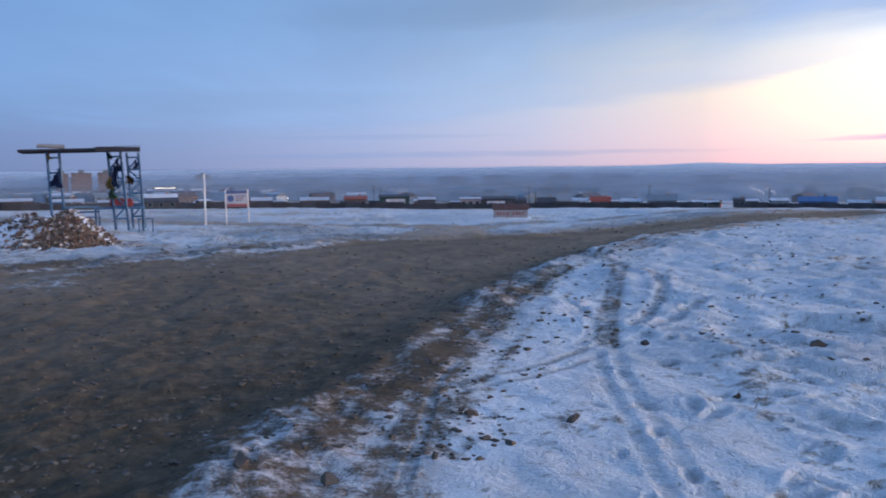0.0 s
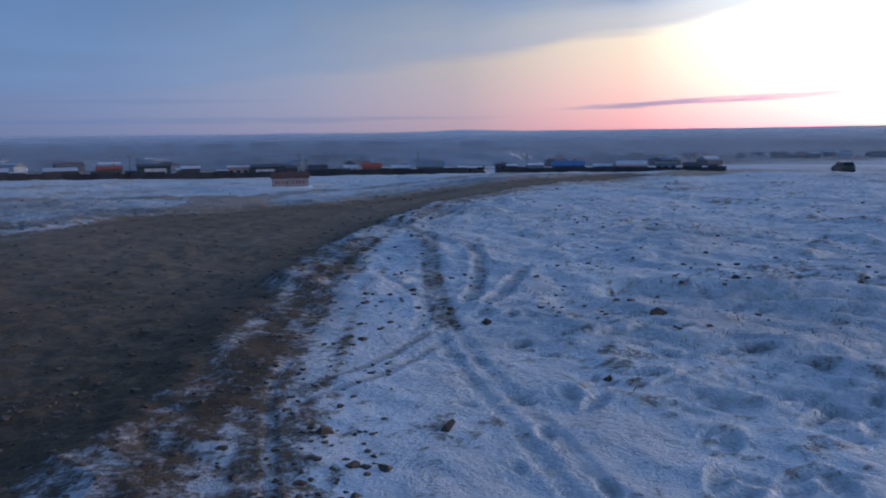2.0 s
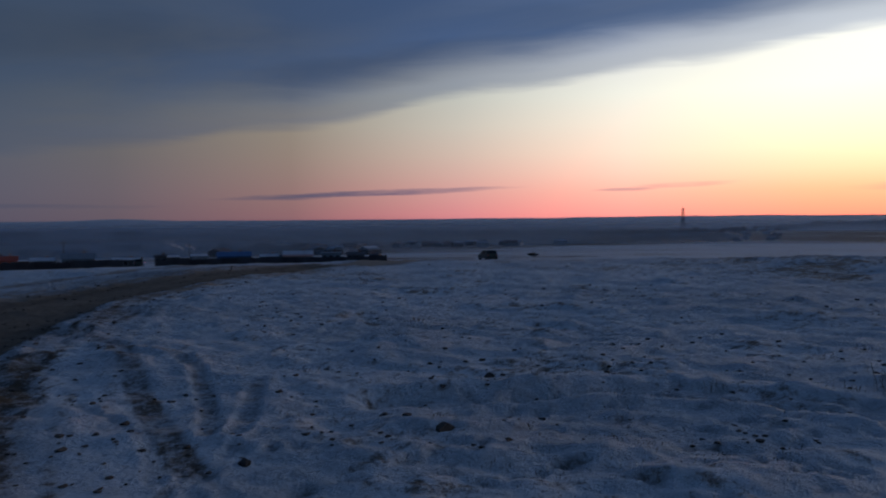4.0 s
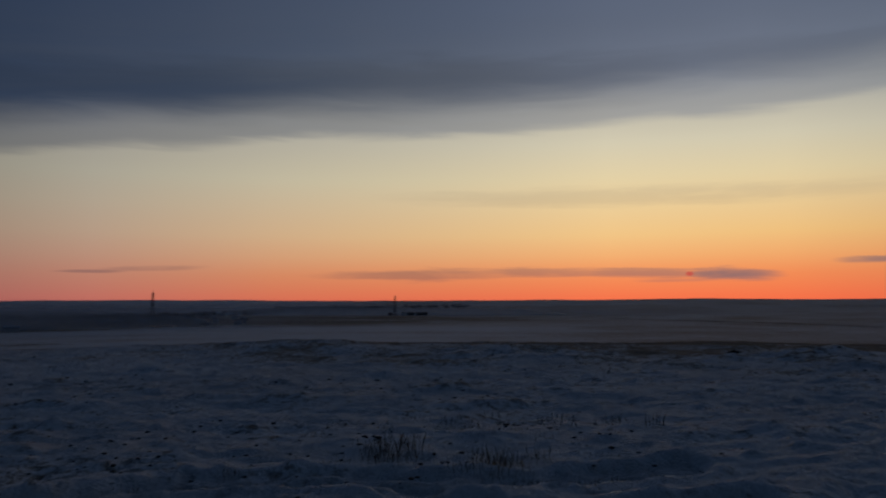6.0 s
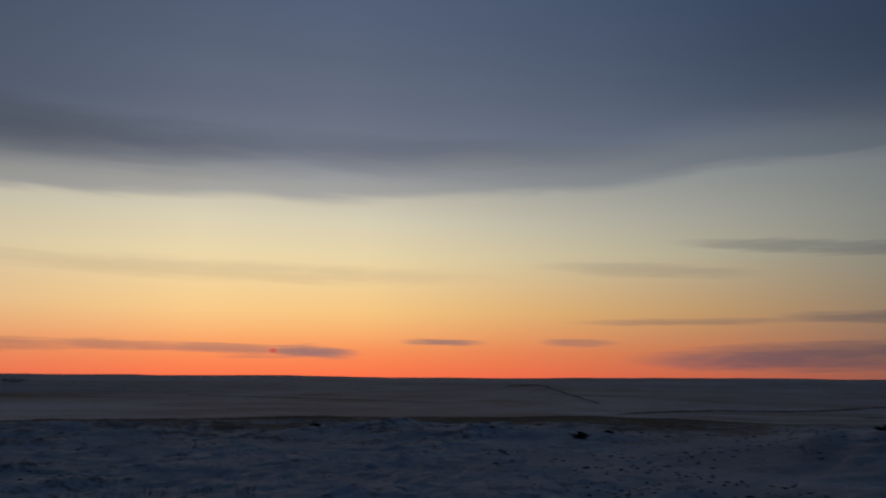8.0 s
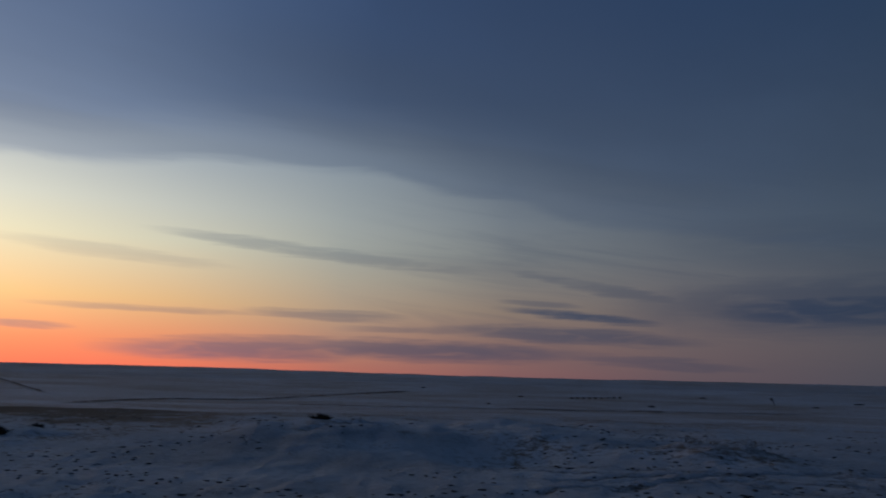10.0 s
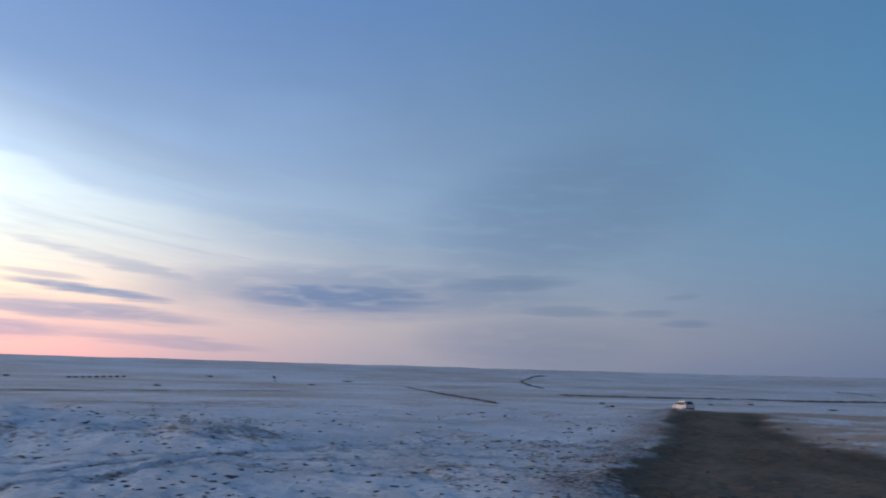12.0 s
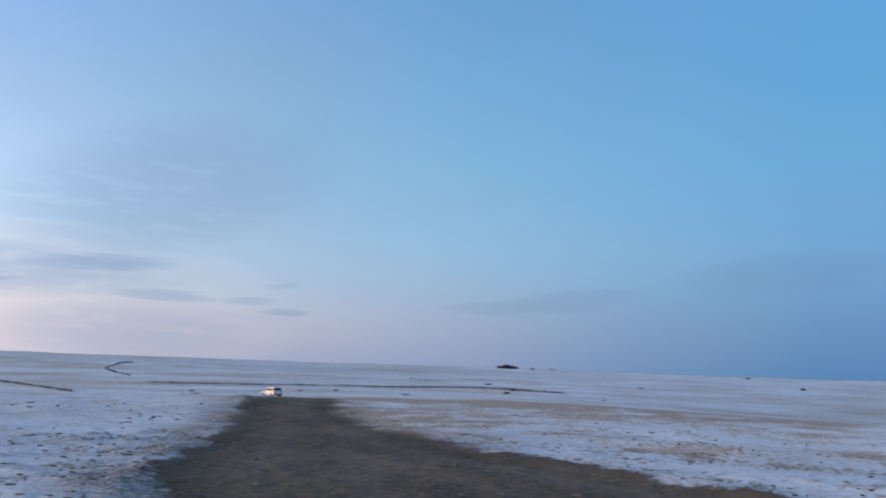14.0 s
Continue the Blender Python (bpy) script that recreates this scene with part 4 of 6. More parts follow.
def rubble():
    cx, cy = -10.45, 21.4
    z0 = gz(cx, cy)
    p = thing("rubble_pile", cx, cy, z0, 0, "heap of broken brick and stone rubble dusted with snow", "rubble pile")
    r = random.Random(3)

    def prof(u, v):
        q = (u / (1.5 if u > 0 else 3.2)) ** 2 + (v / 1.6) ** 2
        return 0.9 * max(0.0, 1 - q) ** 1.05 * (1 + 0.25 * noise.noise(Vector((u, v, 0)) * 1.3))

    bm = bmesh.new()
    n = 40
    grid = {}
    for i in range(n + 1):
        for j in range(n + 1):
            u, v = (i / n - 0.7) * 4.8, (j / n - 0.5) * 3.6
            z = prof(u, v) - 0.06
            grid[i, j] = bm.verts.new((u, v, z + 0.05 * noise.noise(Vector((u, v, 1)) * 5)))
    for i in range(n):
        for j in range(n):
            bm.faces.new((grid[i, j], grid[i + 1, j], grid[i + 1, j + 1], grid[i, j + 1]))
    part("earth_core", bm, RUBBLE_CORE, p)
    meshes = [chunk_mesh("chunk", 10 + k, f, m, 1.0) for k, (f, m) in enumerate([(0.5, BRICK), (0.6, BRICK), (0.5, BROWN_STONE), (0.7, BROWN_STONE), (0.55, PALE_STONE), (0.45, BRICK), (0.4, SNOW), (0.6, DARK_ROCK)])]
    fill_v, fill_f = [], []
    shapes = [([v.co.copy() for v in me.vertices], [tuple(q.vertices) for q in me.polygons]) for me in meshes]
    for k in range(2600):
        a, q = r.uniform(0, 6.283), math.sqrt(r.uniform(0, 1)) * 0.99
        if k >= 200 and math.sin(a) > 0.2:
            continue
        u, v = (1.5 if math.cos(a) > 0 else 3.1) * q * math.cos(a), 1.6 * q * math.sin(a)
        if u < -0.7 and r.random() < 0.55 * min(1.0, q * 1.2):
            continue
        m = r.choices(range(8), (2.5, 2, 4, 4, 3, 2, 1.5, 3))[0]
        s = r.uniform(0.05, 0.11) if k < 300 else r.uniform(0.025, 0.075)
        mat = Matrix.Translation((u, v, prof(u, v) - s * 0.15)) @ Euler((r.uniform(-0.7, 0.7), r.uniform(-0.7, 0.7), r.uniform(0, 6.28))).to_matrix().to_4x4() @ Matrix.Scale(s, 4)
        if k < 300:
            o = new("chunk", meshes[m])
            o.parent = p
            o.matrix_local = mat
        else:
            co, fs = shapes[m]
            i = len(fill_v)
            fill_v += [tuple(mat @ c) for c in co]
            fill_f += [tuple(i + w for w in f) for f in fs]
    me = bpy.data.meshes.new("rubble_bits")
    me.from_pydata(fill_v, [], fill_f)
    me.materials.append(RUBBLE_BITS)
    o = new("rubble_bits", me)
    o.parent = p
    tagged(o, "small bits of broken brick and stone", kind="stuff")
    for k in range(34):  # snow caught between the stones of the slope
        t = (k + 0.5) / 34
        u, v = 0.35 + 1.15 * t + r.uniform(-0.09, 0.09), -0.12 - 0.12 * t + r.uniform(-0.1, 0.1)
        w = 0.11 * math.sin(math.pi * (0.1 + 0.75 * t)) * r.uniform(0.6, 1.3)
        o = new("snow_patch", meshes[6])
        o.parent = p
        o.matrix_local = Matrix.Translation((u, v, prof(u, v) + 0.02)) @ Euler((0, 0.62, r.uniform(0, 6.28))).to_matrix().to_4x4() @ Matrix.Diagonal((w, w * 0.8, 0.055, 1))
    for k in range(46):  # crumbs spilt past the foot
        u, v = 1.45 + abs(r.gauss(0, 0.45)), r.uniform(-1.0, 0.3)
        s = r.uniform(0.02, 0.05)
        o = new("chunk", meshes[r.choice((0, 2, 3, 4))])
        o.parent = p
        o.matrix_local = Matrix.Translation((u, v, gz(cx + u, cy + v) - z0 + s * 0.2)) @ Euler((r.uniform(-0.5, 0.5), 0, r.uniform(0, 6.28))).to_matrix().to_4x4() @ Matrix.Scale(s, 4)


rubble()

# ----------------------------------------------------------- road signs
SIGN_BLUE = surface("sign_blue", (0.06, 0.10, 0.24), 0.5, 0, 0.15, 3, 0)
SIGN_RED = surface("sign_red", (0.26, 0.075, 0.08), 0.5, 0, 0.15, 3, 0)
SIGN_PALE = surface("sign_pale", (0.40, 0.42, 0.47), 0.5, 0, 0.12, 3, 0)
BROWN_PAINT = surface("brown_paint", (0.095, 0.058, 0.057), 0.8, 0, 0.35, 3)
SIGN_PINK = surface("pale_pink_plaster", (0.36, 0.32, 0.33), 0.9, 0, 0.3, 4, 0.3)
GREY_CONCRETE = surface("grey_concrete", (0.36, 0.34, 0.34), 0.9, 0, 0.25, 3, 0.4)


def signs():
    x, y = -10.28, 34.0
    p = thing("marker_post", x, y, gz(x, y), 0, "tall thin white painted steel post standing in snow", "post")
    part("pole", bar(bmesh.new(), (0, 0, 0), (0, 0, 2.15), 0.04, 8), WHITE_PAINT, p)
    part("cap", bar(bmesh.new(), (0, 0, 2.15), (0, 0, 2.19), 0.05, 8), WHITE_PAINT, p)
    x, y = -8.95, 34.2
    b = thing("information_board", x, y, gz(x, y), 14, "white framed board with blue and red stripes on two posts", "sign board")
    for s in (-0.47, 0.47):
        part("post", bar(bmesh.new(), (s, 0, 0), (s, 0, 1.48), 0.03, 8), WHITE_PAINT, b)
        part("foot", boxed(s - 0.09, s + 0.09, -0.09, 0.09, 0, 0.05, 0.01), GREY_CONCRETE, b)
    pn = part("panel", boxed(-0.44, 0.44, -0.02, 0.02, 0.76, 1.46), SIGN_PALE, b)
    part("stripe", boxed(-0.44, 0.44, -0.03, -0.021, 1.33, 1.46), SIGN_BLUE, pn, "blue stripe")
    part("stripe", boxed(-0.44, 0.44, -0.03, -0.021, 0.76, 0.88), SIGN_RED, pn, "red stripe")
    bm = bmesh.new()
    bmesh.ops.create_cone(bm, cap_ends=True, segments=20, radius1=0.14, radius2=0.14, depth=0.012, matrix=Matrix.Translation((-0.26, -0.026, 1.12)) @ Matrix.Rotation(radians(90), 4, "X"))
    part("emblem", bm, SIGN_BLUE, pn, "round blue emblem")
    for k in range(3):
        part("text_bar", boxed(-0.05, 0.36 - 0.08 * k, -0.028, -0.021, 1.2 - 0.09 * k, 1.235 - 0.09 * k), SIGN_RED if k == 1 else SIGN_BLUE, pn)
    # low name wall on the mound
    x, y = 3.1, 35.7
    w = thing("name_wall", x, y, gz(x, y) - 0.04, -5, "low pale wall with a brown cap and red lettering", "sign wall")
    body = part("wall_body", boxed(-0.78, 0.78, -0.1, 0.1, 0, 0.44, 0.01), SIGN_PINK, w)
    part("cap", boxed(-0.84, 0.84, -0.16, 0.16, 0.44, 0.66, 0.03), BROWN_PAINT, w, "brown painted cap")
    for k in range(9):
        a = -0.64 + 0.145 * k
        if k != 4:
            part("letter_bar", boxed(a, a + 0.07 + 0.03 * (k % 3 == 0), -0.106, -0.101, 0.2, 0.33), SIGN_RED, body)
    for k in range(5):  # uneven stones along the top
        a = -0.8 + 0.33 * k
        part("cap_stone", boxed(a, a + 0.26, -0.14, 0.14, 0.655, 0.685 + 0.03 * ((k * 7) % 3), 0.012), BROWN_PAINT, w)
    part("plinth", boxed(-0.95, 0.95, -0.25, 0.25, -0.12, 0.07, 0.03), SNOW, w, "snow covered plinth")


signs()

# ----------------------------------------------------------------- village
# "far" is a lightened grey-blue: distance haze put into the wall colour
WALLS = {k: surface("house_wall_" + k, c, 0.85, 0, 0.25, 0.5) for k, c in {
    "dark": (0.055, 0.055, 0.06), "green": (0.025, 0.055, 0.05), "orange": (0.32, 0.085, 0.05), "brown": (0.10, 0.07, 0.058), "blue": (0.045, 0.11, 0.25), "grey": (0.15, 0.19, 0.23),
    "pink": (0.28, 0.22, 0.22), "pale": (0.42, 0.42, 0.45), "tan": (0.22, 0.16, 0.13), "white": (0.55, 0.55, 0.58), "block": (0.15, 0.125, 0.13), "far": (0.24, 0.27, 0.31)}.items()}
ROOFS = {k: surface("roof_" + k, c, 0.7, 0, 0.25, 0.6) for k, c in {"dark": (0.05, 0.05, 0.06), "red": (0.30, 0.055, 0.03), "blue": (0.05, 0.12, 0.26), "grey": (0.16, 0.19, 0.22), "brown": (0.09, 0.066, 0.06), "pink": (0.36, 0.22, 0.2)}.items()}


# dimmer than the settled snow: haze before the roofs put into the base colour
ROOF_SNOW = surface("hazed_roof_snow", (0.46, 0.48, 0.52), 0.85, 0, 0.25, 0.5, 0.3)


def gable(bm, w, dp, h0, h1, over):
    """A gabled prism: ridge along x, eaves at h0, ridge at h1."""
    x, y = w / 2 + over, dp / 2 + over
    v = [bm.verts.new(p) for p in ((-x, -y, h0), (x, -y, h0), (x, y, h0), (-x, y, h0), (-x, 0, h1), (x, 0, h1))]
    for f in ((0, 1, 5, 4), (2, 3, 4, 5), (1, 2, 5), (3, 0, 4), (3, 2, 1, 0)):
        bm.faces.new([v[i] for i in f])
    return bm


def house(x, y, turn, w, dp, h, rise, wall, roof, label, snow=True, windows=3, group="houses of the village", z=None):
    zz = min(gz(x + a, y + b, False) for a in (-w / 2, w / 2) for b in (-w / 2, w / 2)) if z is None else z
    e = thing("house", x, y, zz, turn, label, "house", group)
    part("wall", boxed(-w / 2, w / 2, -dp / 2, dp / 2, 0, h), WALLS[wall], e)
    part("roof", gable(bmesh.new(), w, dp, h + 0.01, h + rise, 0.3), ROOFS[roof], e)
    if snow:
        bm = gable(bmesh.new(), w * 0.97, dp * 0.9, h + 0.12, h + rise + 0.12, 0.22)
        part("snow_cover", bm, ROOF_SNOW, e, "snow lying on the roof")
    ch = part("chimney", boxed(w * 0.16, w * 0.16 + 0.5, -0.1, 0.4, h + rise * 0.5, h + rise + 0.6), BRICK, e)
    part("cap", boxed(w * 0.16 - 0.06, w * 0.16 + 0.56, -0.16, 0.46, h + rise + 0.6, h + rise + 0.7), GREY_CONCRETE, ch)
    for k in range(windows):
        xx = -w / 2 + w * (k + 0.5) / windows
        fr = part("window", boxed(xx - 0.55, xx + 0.55, -dp / 2 - 0.06, -dp / 2 - 0.002, h * 0.36, h * 0.36 + 1.3), WALLS["grey"], e)
        part("pane", boxed(xx - 0.44, xx + 0.44, -dp / 2 - 0.075, -dp / 2 - 0.061, h * 0.36 + 0.1, h * 0.36 + 1.2), GLASS_DARK, fr)
    return e


V = 222.0
VILLAGE = [  # azimuth from, to, wall height, roof rise, wall, roof, snow, label
    (-20.8, -18.6, 2.6, 2.2, "dark", "dark", True, "dark timber shed with a broad snowy gable roof"),
    (-13.7, -12.2, 2.6, 1.0, "dark", "dark", True, "low dark shed with snow on the roof"),
    (-10.3, -8.2, 2.8, 1.0, "brown", "dark", True, "long low brown house under a white roof"),
    (-7.1, -5.5, 3.3, 0.9, "brown", "red", False, "low house of red brown timber"),
    (-4.6, -2.4, 4.2, 0.7, "green", "dark", False, "dark green house with a broad pale front"),
    (-1.8, -0.5, 3.2, 0.8, "dark", "dark", True, "small dark house with a snowy lean-to"),
    (1.3, 2.8, 3.4, 0.5, "pink", "pink", True, "pale pink plastered house"),
    (2.9, 5.3, 3.6, 0.7, "dark", "dark", False, "dark timber house with a snowy porch roof"),
    (6.9, 8.2, 2.2, 1.7, "dark", "dark", False, "small dark shed with a steep gable"),
    (9.4, 10.5, 2.6, 0.9, "white", "grey", True, "white walled cottage with snow on the roof"),
    (10.7, 12.1, 2.8, 1.3, "orange", "red", False, "bright orange red painted house"),
    (12.8, 14.2, 2.4, 0.9, "pale", "grey", True, "pale cottage under a snowy roof"),
    (14.6, 16.6, 2.9, 1.7, "grey", "grey", False, "blue grey house with a steep metal roof"),
    (20.3, 21.1, 3.1, 0.4, "dark", "dark", False, "narrow dark flat roofed outbuilding"),
    (24.4, 26.7, 2.9, 1.4, "blue", "blue", False, "large house clad in blue metal"),
    (27.3, 28.6, 2.4, 0.8, "green", "grey", True, "low green shed beside the fence"),
    (28.9, 31.0, 2.6, 1.6, "tan", "pink", True, "tan house with a pinkish hipped roof"),
    (31.6, 33.0, 3.3, 0.4, "grey", "grey", False, "flat grey garage block"),
    (33.4, 34.7, 2.6, 0.9, "dark", "dark", False, "low dark cottage near the end of the fence"),
    (-30.5, -27.5, 2.8, 0.8, "brown", "dark", True, "long low brown shed under thin snow"),
    (-26.5, -24.5, 2.4, 0.9, "pale", "dark", True, "pale cottage under a snowy roof"),
    (17.6, 19.4, 2.2, 0.6, "dark", "dark", True, "low dark barn with a snowy roof"),
]


def village():
    for a0, a1, h, rise, wall, roof, snow, label in VILLAGE:
        az = (a0 + a1) / 2
        w = 2 * V * math.tan(radians(a1 - a0) / 2)
        x, y = azel(az, V + 6)
        house(x, y, -az, w, min(w, 7.0), h * 0.9, rise * 0.85, wall, roof, label, snow, 3 if w > 5 else 2)
    # white front panel and porch on two of them
    for az, w, col, lab in ((-3.4, 5.6, "pale", "broad pale gate beside the green house"), (3.9, 5.4, "white", "low snowy porch of the dark house")):
        x, y = azel(az, V - 1.2)
        e = thing("yard_gate", x, y, gz(x, y, False), -az, lab, "gate")
        for k in range(3):
            part("leaf", boxed(-w / 2 + k * w / 3 + 0.04, -w / 2 + (k + 1) * w / 3 - 0.04, -0.05, 0.05, 0.1, 2.9 if col == "pale" else 2.3, 0.02), WALLS[col], e)
        for s in (-w / 2, w / 2):
            part("gate_post", boxed(s - 0.12, s + 0.12, -0.12, 0.12, 0, 3.1 if col == "pale" else 2.5), DARK_WOOD, e)
    # low sheds between the yards
    r = random.Random(21)
    az = -33.0
    while az < 35:
        az += r.uniform(1.6, 3.4)
        w, h = r.uniform(2.6, 5.5), r.uniform(1.9, 2.5)
        x, y = azel(az, V + r.uniform(9, 26))
        e = thing("shed", x, y, gz(x, y, False) - 0.1, -az + r.uniform(-20, 20), "low dark plank shed in a village yard", "shed", "sheds of the village")
        part("wall", boxed(-w / 2, w / 2, -1.6, 1.6, 0, h), WALLS[r.choice(("dark", "brown", "dark", "grey"))], e)
        part("roof", gable(bmesh.new(), w, 3.2, h, h + r.uniform(0.25, 0.7), 0.2), ROOF_SNOW if r.random() < 0.5 else ROOFS["dark"], e)
        part("door", boxed(-0.45, 0.45, -1.66, -1.602, 0.05, 1.8), DARK_WOOD, e)
    # long plank fence in front of the yards
    x0, y0 = azel(2, V - 4)
    f = thing("plank_fence", x0, y0, 0, 0, "long dark weathered plank fence round the village yards", "fence")
    bm = bmesh.new()
    r = random.Random(5)
    cols = []  # one board wall per panel, its planks stepped in depth and height
    for k in range(17):
        top, dep = 1.75 + r.uniform(-0.12, 0.1), r.uniform(-0.03, 0.0)
        for xx in (-2.0 + k * 0.2353, -2.0 + (k + 1) * 0.2353):
            cols.append([bm.verts.new((xx, yy, zz)) for yy, zz in ((dep, 0.05), (dep, top), (dep + 0.04, top), (dep + 0.04, 0.05))])
    for c0, c1 in zip(cols[:-1], cols[1:]):
        for i in range(4):
            bm.faces.new((c0[i], c1[i], c1[(i + 1) % 4], c0[(i + 1) % 4]))
    bm.faces.new(cols[0])
    bm.faces.new(cols[-1][::-1])
    me = bpy.data.meshes.new("fence_panel")
    bm.to_mesh(me)
    bm.free()
    me.materials.append(DARK_WOOD)
    post = bpy.data.meshes.new("fence_post")
    bm = boxed(-0.08, 0.08, -0.02, 0.14, -0.3, 1.9)
    bm.to_mesh(post)
    bm.free()
    post.materials.append(DARK_WOOD)
    az = -34.0
    while az < 36.2:
        d = V - 4 + 2.5 * math.sin(az * 0.5)
        x, y = azel(az, d)
        z = gz(x, y, False)
        if not (18.6 < az < 20.0 or -21.3 < az < -18.4):
            o = new("fence_panel", me)
            o.parent = f
            o.matrix_parent_inverse = Matrix.Identity(4)
            o.matrix_local = Matrix.Translation((-x0, -y0, 0)) @ pose(x, y, z, 0, 0, -az) @ Matrix.Diagonal((1, 1, r.uniform(0.92, 1.2), 1))
            o = new("fence_post", post)
            o.parent = f
            xx, yy = azel(az - 0.52, d)
            o.matrix_local = Matrix.Translation((-x0, -y0, 0)) @ pose(xx, yy, z, 0, 0, -az)
        az += 4.02 / (V - 4) * 57.2958
    # power poles
    for az, d, h in ((6.3, V + 8, 6.8), (6.75, V + 3, 5.2), (14.75, V + 8, 7.2), (-5.0, V + 20, 7), (-4.5, V + 10, 6), (-15, V + 15, 6.5), (22.6, V + 14, 6)):
        x, y = azel(az, d)
        p = thing("power_pole", x, y, gz(x, y, False) - 0.1, -az + 20, "tall dark wooden power pole with a cross arm", "power pole", "power poles")
        part("pole", bar(bmesh.new(), (0, 0, 0), (0, 0, h), 0.14, 8, 0.1), OLD_WOOD, p)
        arm = part("cross_arm", boxed(-0.9, 0.9, -0.06, 0.06, h - 0.6, h - 0.46), OLD_WOOD, p)
        for s in (-0.8, 0, 0.8):
            part("insulator", bar(bmesh.new(), (s, 0, h - 0.46), (s, 0, h - 0.26), 0.05, 6), WHITE_PAINT, arm)


village()


def far_town():
    """Cottages and blocks in the valley behind the village."""
    r = random.Random(11)
    kinds = [("dark", "dark", True), ("pale", "grey", True), ("brown", "brown", False), ("grey", "grey", False), ("dark", "grey", True), ("grey", "brown", False)]
    protos = []
    for k, (w, rf, sn) in enumerate(kinds):
        protos.append(house(*azel(-28 + k * 2.3, 440 + 24 * k), 20 * k, 8 + k % 3 * 2, 7, 2.8, 1.8, w, rf, {True: "small %s cottage under a snowy roof" % w, False: "small %s cottage in the distant town" % w}[sn], sn, 2, "cottages of the distant town"))
    for k in range(330):
        az = r.uniform(-33, 62) if k < 260 else r.uniform(32, 64)
        d = math.exp(r.uniform(math.log(400), math.log(1150)))
        if az > 36:
            d = r.uniform(520 + 12 * (az - 36), 1400)
        x, y = azel(az, d)
        c = copy_thing(protos[r.randrange(6)], pose(x, y, gz(x, y, False) - 0.2, 0, 0, r.uniform(0, 180)))
    hangar = house(*azel(-19.4, 520), 19.4, 22, 12, 4.0, 2.0, "dark", "dark", "long dark hall with a lit strip along its eaves", True, 4, "")
    m, n, b = material("lit_strip")
    b.inputs["Emission Color"].default_value, b.inputs["Emission Strength"].default_value = (1.0, 0.86, 0.7, 1), 3.0
    part("light_strip", boxed(-6, 6, -6.5, -6.2, 6.6, 6.9), m, hangar, "glowing white light strip")
    part("strip_frame", boxed(-7.2, 7.2, -6.2, -6.0, 5.8, 7.3), WALLS["dark"], hangar)
    # apartment blocks
    bl = [(-25.75, 0.12, 9), (-24.6, 0.18, 15), (-23.1, 0.2, 12), (-16.9, 0.0, 17), (-12.5, -0.4, 30), (-9.6, -0.35, 26), (-2.4, -0.25, 9), (0.7, -0.35, 45), (3.9, -0.3, 40), (8.6, -0.3, 36), (12.2, -0.35, 60), (19.0, -0.4, 45), (26.0, -0.6, 40), (-5.5, -0.45, 24)]
    pane = bpy.data.meshes.new("pane")
    bm = boxed(-0.8, 0.8, -0.08, 0.0, 0, 1.5)
    bm.to_mesh(pane)
    bm.free()
    # pane colour kept near the walls': contrast lost to haze is painted in
    pane.materials.append(surface("hazed_far_glass", (0.125, 0.112, 0.12), 0.4, 0, 0.2, 1, 0))
    for az, top, w in bl:
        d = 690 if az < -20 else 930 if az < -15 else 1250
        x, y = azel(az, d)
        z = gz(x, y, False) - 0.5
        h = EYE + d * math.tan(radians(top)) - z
        e = thing("apartment_block", x, y, z, -az, "distant panel-built apartment block in haze-muted colours", "apartment block", "distant apartment blocks")
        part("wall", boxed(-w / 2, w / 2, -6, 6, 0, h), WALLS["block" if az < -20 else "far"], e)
        part("roof", boxed(-w / 2 - 0.3, w / 2 + 0.3, -6.3, 6.3, h, h + 0.5), ROOFS["dark"], e)
        part("lift_house", boxed(-2, 2, -2, 2, h + 0.5, h + 2.8), WALLS["grey"], e)
        floors, cols = max(3, int(h / 3.4)), max(3, int(w / 5))
        for i in range(floors):
            for j in range(min(cols, 7)):
                o = new("pane", pane)
                o.parent = e
                o.location = (-w / 2 + w * (j + 0.5) / min(cols, 7), -6.0, 1.2 + i * h / floors)
    # small lamps in the village; the red one stands in for a tail light
    for az, el, d, col, k in ((-11.1, -1.75, 260, (0.9, 0.95, 1.0), 8), (19.55, -2.5, 190, (1.0, 0.12, 0.06), 5), (-17.5, -1.0, 500, (1, 0.9, 0.75), 10), (-13.0, -0.9, 700, (1, 0.9, 0.75), 8), (-22.6, -1.1, 500, (1, 0.9, 0.8), 6)):
        x, y = azel(az, d)
        z = gz(x, y, False)
        top = EYE + d * math.tan(radians(el))
        lp = thing("street_lamp", x, y, z, 0, "small village light on a thin steel pole", "street lamp", "street lamps")
        part("pole", bar(bmesh.new(), (0, 0, 0), (0, 0, max(0.6, top - z)), 0.06, 6), OLD_WOOD, lp)
        m, n, b = material("lamp_glow")
        b.inputs["Emission Color"].default_value, b.inputs["Emission Strength"].default_value = (*col, 1), k
        bm = bmesh.new()
        s = 0.00038 * d
        bmesh.ops.create_icosphere(bm, subdivisions=2, radius=s, matrix=Matrix.Translation((0, 0, max(0.6, top - z) + s)))
        part("lamp_head", bm, m, lp, "glowing lamp head")


far_town()


